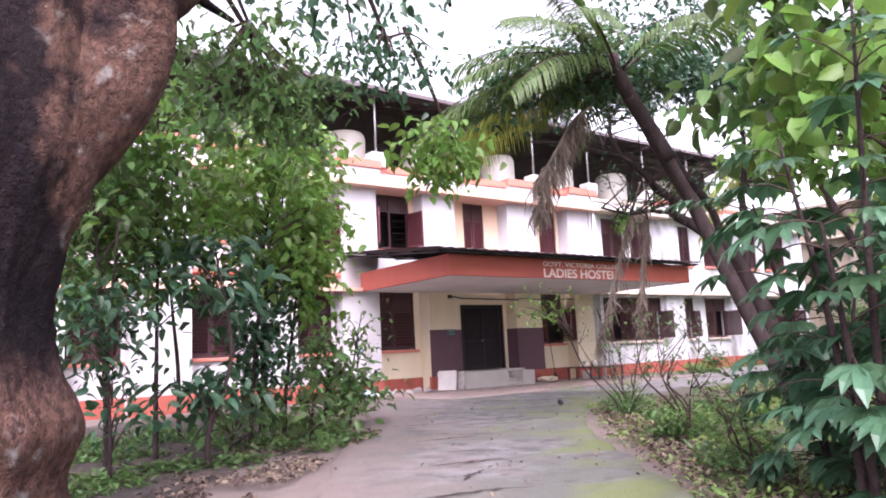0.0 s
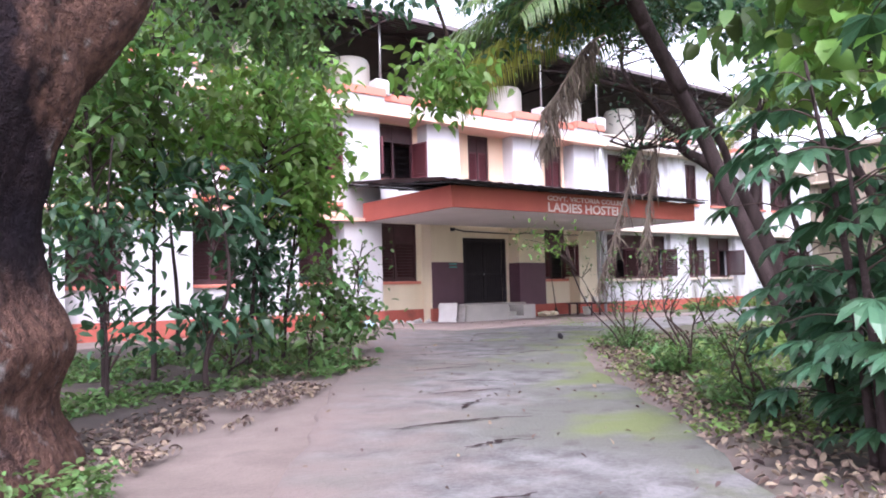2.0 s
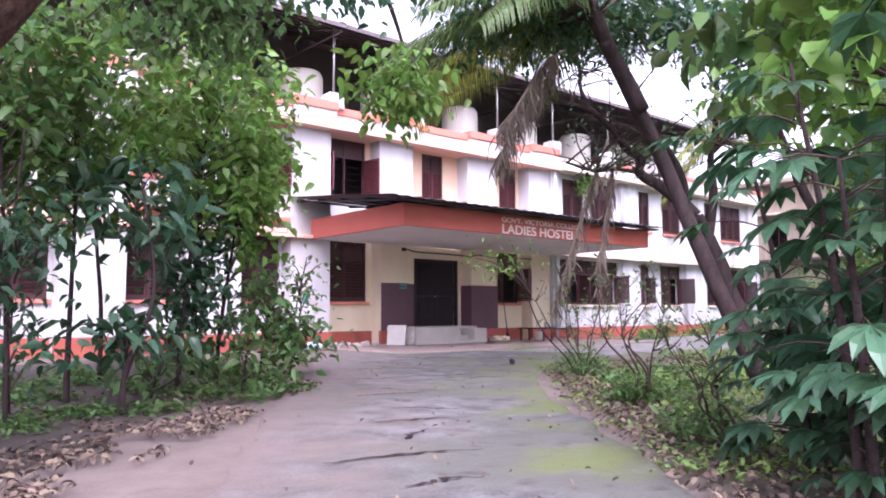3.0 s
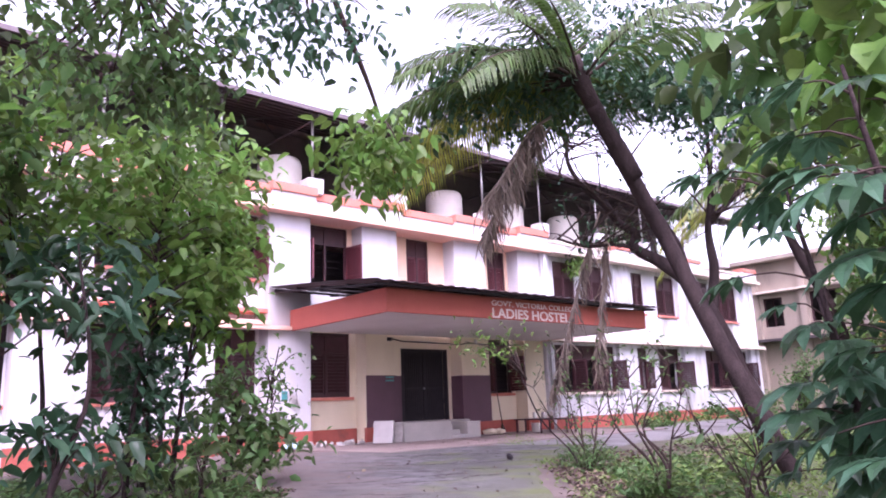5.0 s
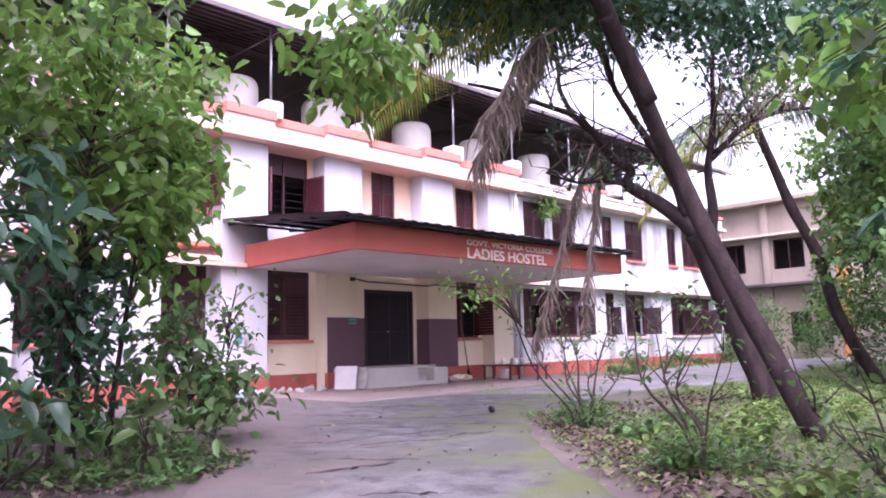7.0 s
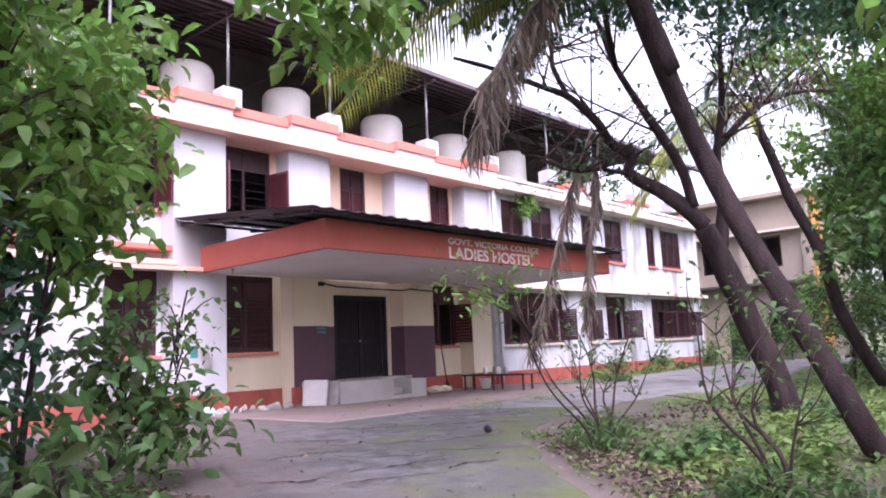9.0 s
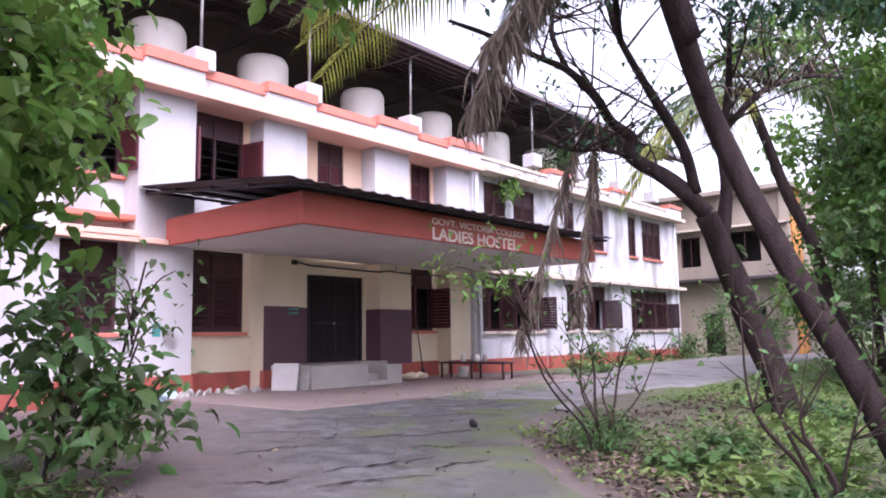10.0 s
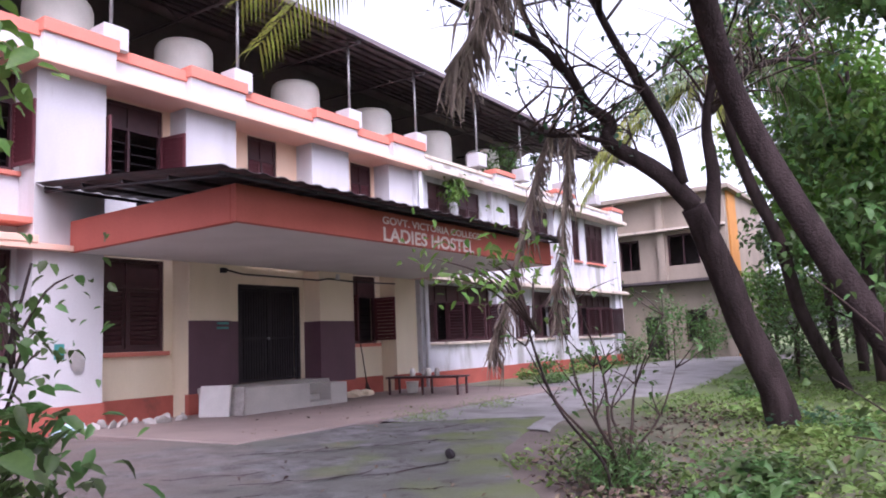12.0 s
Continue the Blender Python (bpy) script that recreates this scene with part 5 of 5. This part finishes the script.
def build_near_bush():
    rng = np.random.default_rng(41)
    broad_bush(-11.3, -19.4, 41, 6, 150, 4.4)
    broad_bush(-9.95, -18.45, 43, 5, 90, 3.0)
    # vine-like tree above it with bright broad leaves
    v = thing("bright_leaved_tree", "slim tree with bright broad leaves overhanging the drive", "tree")
    bx, by = -9.6, -19.6
    mesh_part("trunk", [limb([(bx, by, gz(by) - 0.1), (bx - 0.1, by, 1.6), (bx - 0.25, by + 0.2, 3.4), (bx - 0.6, by + 0.5, 5.6)], 0.09, 0.03, 10, 0.25, 2)], M["bark2"], v)
    tw = []
    for ce, si, co, tone in (((-10.6, -19.2, 3.6), (0.9, 0.8, 0.9), 24, "leafbright"), ((-9.2, -18.2, 4.0), (1.4, 1.1, 1.2), 30, "leaf"), ((-8.6, -19.4, 2.2), (1.4, 1.2, 1.3), 32, "leafdark"),
                             ((-7.2, -16.6, 3.9), (0.8, 0.6, 0.6), 12, "leafbright"), ((-10.0, -18.6, 5.6), (1.7, 1.5, 0.9), 36, "leaf")):
        p, m = clumps(rng, ce, si, co, 0.22, 13)
        leaf_mesh("crown", p, rng, 0.27, 0.18, M[tone], v, "bright broad leaves" if tone == "leafbright" else "", 0.7)
        for q in m[::2]:
            s = Vector((bx - 0.2, by + 0.15, min(5.2, max(1.0, q[2] - 0.4))))
            tw.append(limb([s, (s + Vector(q)) / 2 + Vector((0, 0, 0.15)), q], 0.02, 0.005, 5, 0.2, 1, 3))
    tagged(mesh_part("twigwork", tw, M["twig"], v), kind="stuff")


def frond(root, bend, length, rng, droop=1.0, leaflet=0.75, n=44):
    """A palm frond: an arched midrib and two rows of hanging leaflets. Gives the rib's and the leaflets' mesh data."""
    root, bend = Vector(root), Vector(bend).normalized()
    line = []
    for i in range(13):
        s = i / 12
        line.append(root + bend * (length * s) + Vector((0, 0, -droop * length * 0.5 * s * s)))
    rib = tube_data(line, [0.035 * (1 - 0.85 * i / 12) for i in range(13)], 5)
    side = bend.cross(Vector((0, 0, 1))).normalized()
    out = []
    for k in range(n):
        s = 0.16 + 0.84 * k / n
        f = s * 12
        i = min(int(f), 11)
        o = line[i].lerp(line[i + 1], f - i)
        d0 = (line[i + 1] - line[i]).normalized()
        for sg in (-1, 1):
            l = leaflet * (0.45 + 0.55 * math.sin(math.pi * min(1, s * 0.9 + 0.1))) * rng.uniform(0.8, 1.15)
            d = (d0 * 0.65 + side * sg * 0.65 + Vector((0, 0, -0.3 + rng.normal(0, 0.08)))).normalized()
            m = o + d * l * 0.5
            e = m + (d + Vector((0, 0, -0.9 * droop))).normalized() * l * 0.55
            w = d.cross(Vector((0, 0, 1))).normalized() * 0.02
            out.append(([o - w * 0.6, o + w * 0.6, m + w, m - w, e], [(0, 1, 2, 3), (3, 2, 4)]))
    return rib, out


def build_palm():
    rng = np.random.default_rng(51)
    t = thing("leaning_palm", "leaning coconut palm with drooping and dead fronds", "palm")
    pts = [(-3.65, -14.87, -0.4), (-3.75, -14.5, 0.5), (-3.55, -13.6, 2.3), (-3.6, -12.9, 4.05), (-4.5, -12.8, 5.3), (-5.4, -12.8, 6.3)]
    mesh_part("trunk", [limb(pts, 0.165, 0.135, 14, 0.12, 4, 10)], M["bark2"], t)
    mesh_part("crownshaft", [limb([(-4.3, -12.85, 5.1), (-5.0, -12.8, 5.9), (-5.6, -12.8, 6.6), (-5.9, -12.8, 7.1)], 0.15, 0.16, 12, 0.3, 4)], M["bark2"], t)
    top = (-5.65, -12.8, 6.7)
    for k, (d, l, dr, yel) in enumerate((((-1, 0.9, 0.55), 4.2, 1.25, 0), ((-1, 0.3, 0.5), 4.0, 1.1, 0), ((-0.55, 1.0, 0.35), 4.4, 1.15, 1), ((-1, -0.5, 0.7), 3.8, 1.0, 0), ((0.2, 1, 0.6), 3.8, 1.0, 0), ((1, 0.4, 0.7), 3.6, 1.0, 0),
                                             ((0.6, -0.8, 0.8), 3.4, 0.9, 0), ((-0.3, 0.2, 1.0), 3.2, 0.7, 0), ((0.07, 1, 0.25), 6.4, 0.75, 1), ((-0.12, 1, 0.3), 5.6, 0.85, 1), ((-0.2, -1, 0.6), 3.4, 1.0, 0), ((-0.75, 0.7, 0.8), 4.2, 1.0, 0), ((-1, 0.55, 0.35), 4.4, 1.2, 0), ((-0.8, 1.0, 0.6), 4.6, 1.1, 0), ((-1, 0.0, 0.75), 4.0, 1.0, 0), ((-0.3, 1.0, 0.55), 4.4, 1.1, 0), ((-1, -0.15, 0.3), 3.8, 1.2, 0), ((0.5, 0.9, 0.45), 3.8, 1.1, 0))):
        rib, lf = frond(top, d, l, rng, dr, 1.05, 60)
        fr = mesh_part("frond", lf, M["frondyellow" if yel else "frond"], t, "yellowing drooping frond" if yel else "green drooping frond", smooth=False)
        mesh_part("midrib", [rib], M["twig"], fr)
    # dead fronds hanging down
    for a, b in (((-1.42, -9.87, 5.55), (-2.14, -8.55, 1.21)), ((-1.25, -9.91, 5.39), (-1.31, -9.35, 1.75)), ((-5.4, -11.8, 6.2), (-6.2, -10.6, 4.2)), ((-5.6, -12.0, 6.3), (-6.9, -11.4, 4.6))):
        a, b = Vector(a), Vector(b)
        line = smooth_line([a, a.lerp(b, 0.4) + Vector((0.25, 0.1, 0.4)), a.lerp(b, 0.75), b], 4)
        lf = []
        for k in range(220):
            f = rng.uniform(0.15, 0.98) * (len(line) - 1)
            i = int(f)
            o = line[i].lerp(line[i + 1], f - i)
            e = o + Vector((rng.normal(0, 0.12), rng.normal(0, 0.12), -rng.uniform(0.35, 0.8)))
            m = (o + e) / 2 + Vector((rng.normal(0, 0.05), rng.normal(0, 0.05), 0))
            w = Vector((rng.normal(0, 1), rng.normal(0, 1), 0)).normalized() * 0.018
            lf.append(([o - w, o + w, m + w, m - w, e], [(0, 1, 2, 3), (3, 2, 4)]))
        fr = mesh_part("dead_frond", lf, M["dry"], t, "dead grey hanging frond", smooth=False)
        mesh_part("midrib", [tube_data(line, [0.028] * len(line), 6)], M["dry"], fr)


def build_forked_tree():
    rng = np.random.default_rng(61)
    t = thing("forked_tree", "crooked dark tree with bare forking branches over the lawn", "tree")
    K = (0.2, -11.3, 3.5)
    mesh_part("trunk", [limb([(1.05, -12.25, -0.45), (1.0, -12.1, 0.4), (0.8, -11.75, 1.6), (0.48, -11.5, 2.7), K], 0.27, 0.21, 16, 0.3, 8, 6)], M["bark2"], t)
    boughs = [[K, (-0.08, -10.96, 3.96), (-0.28, -10.57, 4.34), (-0.51, -10.13, 4.72), (-0.46, -10.2, 5.05), (-0.75, -9.91, 5.36), (-1.05, -9.76, 5.8), (-1.54, -9.5, 6.25), (-2.11, -9.23, 6.42), (-3.2, -8.9, 6.6), (-4.4, -8.9, 6.5)],
              [(0.05, -11.17, 3.9), (-0.21, -11.11, 4.69), (-0.83, -10.78, 5.69), (-1.41, -10.49, 6.64), (-1.8, -10.38, 7.5), (-2.6, -10.1, 8.4)],
              [(0.45, -11.45, 3.0), (0.6, -11.56, 3.97), (0.63, -11.51, 4.99), (0.6, -11.71, 5.87), (0.5, -11.84, 7.2), (0.1, -12.2, 8.6)],
              [(-1.41, -10.49, 6.6), (-2.6, -11.0, 7.0), (-4.4, -11.9, 7.1), (-6.0, -12.4, 7.0)],
              [(0.62, -11.6, 5.2), (1.4, -12.1, 6.0), (2.6, -12.6, 6.5), (4.2, -13.0, 6.8)],
              [(-0.5, -10.13, 4.7), (-1.0, -9.8, 4.78), (-1.6, -9.5, 4.72), (-2.3, -9.2, 4.9)],
              [(-1.54, -9.5, 6.2), (-1.8, -9.3, 6.9), (-1.7, -9.2, 7.6), (-2.3, -9.0, 8.2)]]
    data, tips = [], []
    for k, b in enumerate(boughs):
        mesh_part("bough", [limb(b, (0.17, 0.12, 0.14, 0.06, 0.08, 0.05, 0.06)[k], 0.03, 10, 0.3, k, 5)], M["bark2"], t)
        for j in range(19):
            f = rng.uniform(1.6 if len(b) > 4 else 0.8, len(b) - 1.001)
            i = int(f)
            o = Vector(b[i]).lerp(Vector(b[i + 1]), f - i)
            e = o + Vector((rng.normal(0, 0.9), rng.normal(0, 0.7), rng.uniform(-0.3, 1.5)))
            m = (o + e) / 2 + Vector((rng.normal(0, 0.15), rng.normal(0, 0.15), 0.1))
            data.append(limb([o, m, e], 0.028, 0.006, 5, 0.3, j, 3))
            for q in range(3):
                e2 = e + Vector((rng.normal(0, 0.45), rng.normal(0, 0.4), rng.uniform(-0.35, 0.5)))
                data.append(limb([m if q == 0 else e, ((m if q == 0 else e) + e2) / 2 + Vector((0, 0, 0.06)), e2], 0.011, 0.003, 4, 0.2, j, 2))
                tips.append(e2)
    tagged(mesh_part("twigwork", data, M["twig"], t), kind="stuff")
    pts = np.array([tuple(v) for v in tips])[rng.uniform(0, 1, len(tips)) < 0.2]
    pts = np.repeat(pts, 7, axis=0) + rng.normal(0, 0.16, (len(pts) * 7, 3))
    leaf_mesh("leaves", pts, rng, 0.14, 0.075, M["leafdark"], t, "sparse leaves", 0.5)
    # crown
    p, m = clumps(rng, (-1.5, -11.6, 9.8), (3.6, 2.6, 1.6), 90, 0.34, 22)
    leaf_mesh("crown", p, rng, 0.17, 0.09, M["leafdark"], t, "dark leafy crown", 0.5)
    p, m = clumps(rng, (-4.7, -12.0, 7.1), (1.9, 1.1, 0.75), 60, 0.26, 20)
    leaf_mesh("crown", p, rng, 0.15, 0.08, M["leafdark"], t, "dark leafy crown", 0.5)
    p, m = clumps(rng, (-5.0, -9.8, 7.6), (1.7, 1.1, 0.6), 40, 0.26, 20)
    leaf_mesh("crown", p, rng, 0.16, 0.085, M["leafdark"], t, "dark leafy crown", 0.5)
    p, m = clumps(rng, (-0.6, -12.6, 7.6), (2.0, 1.2, 0.9), 60, 0.3, 20)
    leaf_mesh("crown", p, rng, 0.16, 0.085, M["leafdark"], t, "dark leafy crown", 0.5)
    for ce, count in (((-6.9, -11.38, 6.55), 26), ((-5.74, -11.83, 7.13), 26), ((-3.11, -13.46, 7.04), 34), ((-1.73, -13.99, 6.99), 40), ((-0.22, -14.7, 7.26), 40), ((-4.01, -12.73, 7.4), 26)):
        p, m = clumps(rng, ce, (1.1, 0.9, 0.6), count, 0.28, 17)
        leaf_mesh("crown", p, rng, 0.2, 0.11, M["leafdark"], t, "dark leafy crown", 0.6)
    tangle = []
    for k in range(150):
        o = Vector((rng.normal(0.9, 0.55), rng.normal(-12.3, 0.5), rng.uniform(5.6, 7.4)))
        e = o + Vector((rng.normal(0, 0.45), rng.normal(0, 0.4), rng.normal(-0.25, 0.45)))
        tangle.append(limb([o, (o + e) / 2 + Vector((0, 0, 0.12)), e], 0.010, 0.004, 4, 0.2, k, 3))
    tagged(mesh_part("dry_creeper", tangle, M["dry"], t, "grey dry creeper tangle"), kind="stuff")
    p, m = clumps(rng, (-3.2, -11.0, 8.0), (2.4, 1.6, 1.0), 60, 0.3, 22)
    leaf_mesh("crown", p, rng, 0.16, 0.085, M["leafdark"], t, "dark leafy crown", 0.5)


def build_porch_shrub():
    """The bright shrub before the porch."""
    sapling("feathery_sapling", (-5.15, -11.7), (-1.2, 0.35), 2.25, [((-6.75, -11.3, 2.05), (0.75, 0.5, 0.13), 1)], 73, M["leafbright"], 26, 12, (0.085, 0.034), 0.018, "thin sapling with bright feathery leaves by the drive")


def terrace_plants():
    rng = np.random.default_rng(91)
    t = thing("wall_plant", "bright leafy plant rooted in the cornice of the wing", "plant")
    p, m = clumps(rng, (9.1, -0.75, 6.75), (0.6, 0.25, 0.45), 14, 0.14, 18)
    leaf_mesh("foliage", p, rng, 0.24, 0.08, M["leafbright"], t, "", 0.8)
    tagged(mesh_part("stemwork", [limb([(9.1, -0.5, 7.15), (9.1, -0.8, 7.0), tuple(q)], 0.012, 0.005, 5, 0.2, 1, 3) for q in m[::2]], M["twig"], t), kind="stuff")
    for x, y, z, h, w in ((12.8, 0.2, 7.3, 1.9, 0.7), (15.0, 0.3, 7.3, 2.3, 0.9), (17.6, 0.2, 7.3, 2.4, 0.7)):
        t = thing("potted_plant", "leafy plant growing in a pot on the building", "plant", "plants on the building")
        mesh_part("pot", [tube_data([(x, y, z), (x, y, z + 0.03), (x, y, z + 0.3), (x, y, z + 0.33)], [0.12, 0.14, 0.19, 0.2], 12)], M["plinth"], t)
        p, m = clumps(rng, (x, y, z + h * 0.7), (w, w * 0.5, h * 0.42), 16, 0.14, 18)
        leaf_mesh("foliage", p, rng, 0.24, 0.075, M["leaf"], t, "", 0.5)
        tagged(mesh_part("stemwork", [limb([(x, y, z + 0.25), (x, y, z + h * 0.4), tuple(q)], 0.012, 0.005, 5, 0.2, 1, 3) for q in m[::2]], M["twig"], t), kind="stuff")


def build_background():
    rng = np.random.default_rng(81)
    rows = [(8.2, -14.3, 12, 0), (12, -12.9, 13, 1), (17, -12.0, 10, 0), (23, -11.5, 10, 1), (29, -11.0, 11, 0), (35, -10.5, 11, 2), (39, -15, 12, 0), (46, -9, 12, 1), (12, -18, 11, 0), (20, -17, 12, 2), (36, -20, 13, 0), (41, -12, 11, 2), (16, -24, 9, 1), (7, -20, 7.5, 0), (46, -4, 10, 2), (3, -21.5, 6.5, 2), (15.4, -11.4, 11.5, 1), (-1, -21.5, 6.0, 0), (-5.0, -20.5, 5.5, 1)]
    for k, (x, y, h, c) in enumerate(rows):
        t = thing("background_tree", "leafy green tree beyond the lawn", "tree", "trees beyond the lawn")
        z = gz(y)
        mesh_part("trunk", [limb([(x, y, z - 0.2), (x + 0.2, y + 0.1, z + h * 0.3), (x - 0.1, y, z + h * 0.75)], 0.18, 0.06, 9, 0.3, k)], M["bark2"], t)
        pts, tw = [], []
        for j in range(7):
            ce = (x + rng.normal(0, 1.5), y + rng.normal(0, 1.5), z + h * rng.uniform(0.28, 0.95))
            p, m = clumps(rng, ce, (1.8, 1.8, 1.2), 32, 0.36, 26)
            pts.append(p)
            tw.append(limb([(x, y, max(z + 0.8, ce[2] - 1.2)), ((x + ce[0]) / 2, (y + ce[1]) / 2, ce[2] - 0.3), ce], 0.06, 0.015, 6, 0.2, j, 3))
        tagged(mesh_part("boughwork", tw, M["bark2"], t), kind="stuff")
        leaf_mesh("crown", np.concatenate(pts), rng, 0.3, 0.17, M[("leaf", "leafbright", "leafdark")[c]], t, "", 0.5)
    # a far thin palm and bushes at the wing's end
    t = thing("thin_palm", "thin leaning palm beyond the lawn", "palm")
    mesh_part("trunk", [limb([(9.3, -12.3, -0.4), (8.5, -11.55, 1.7), (7.98, -11.26, 3.57), (7.46, -10.82, 5.03), (7.01, -10.49, 6.49), (6.62, -10.22, 7.7)], 0.19, 0.12, 10, 0.12, 2, 8)], M["bark2"], t)
    for d in ((-1, 0.3, 0.4), (-0.4, 1, 0.5), (0.7, 0.6, 0.6), (0.6, -0.7, 0.6), (-0.7, -0.7, 0.5), (-0.1, 0.3, 1), (-1, -0.2, 0.1), (-0.5, 0.9, -0.1), (-0.2, 1, 0.1), (-0.9, 0.8, 0.15)):
        rib, lf = frond((6.6, -10.2, 7.7), d, 3.4, rng, 1.5, 1.0, 46)
        fr = mesh_part("frond", lf, M["frondyellow" if d[2] < 0.2 else "frond"], t, "", smooth=False)
        mesh_part("midrib", [rib], M["twig"], fr)
    for x, y, s in ((26.6, -2.2, 2.3), (28.5, -3.8, 2.0), (23.5, -1.4, 0.8), (20, -13.8, 2.0), (12.8, -10.6, 2.4), (34.5, -7.2, 3.6), (24.5, -12.8, 2.3), (28.5, -12.2, 2.5), (32.5, -10.6, 2.6), (37, -9.4, 3.0), (43, -12, 3.4), (16, -15, 2.0), (14.3, -1.2, 0.5), (18.5, -1.2, 0.5)):
        p, m = clumps(rng, (x, y, s * 0.7), (s, s * 0.5, s * 0.8), int(24 * s), 0.25, 22)
        b = thing("bush", "leafy green bush by the far wall" if x > 20 else "leafy green bush growing in the yard", "bush", "bushes round the yard")
        leaf_mesh("leaves", p, rng, 0.2, 0.1, M["leaf"], b, "", 0.3)
        mesh_part("stems", [limb([(x, y, gz(y) - 0.1), (x + 0.1, y, s * 0.5), tuple(q)], 0.02, 0.006, 5, 0.2, 1, 3) for q in m[::4]], M["twig"], b)


build_ground()
build_drive()
build_walls()
build_windows()
build_entrance()
build_canopy()
build_terrace()
build_small_things()
build_far_building()
big_tree()
build_bed()
build_lawn()
twiggy((-4.8, -11.65), 2.0, 1.0, 1, 7, "sparse twiggy shrub with few leaves at the lawn's edge", 40)
twiggy((-7.35, -14.85), 1.9, 0.7, 2, 5, "thin bare-stemmed shrub on the verge")
twiggy((-9.9, -17.5), 1.1, 0.6, 3, 4, "thin bare-stemmed shrub on the verge")
build_near_bush()
build_palm()
build_forked_tree()
build_porch_shrub()
terrace_plants()
build_background()
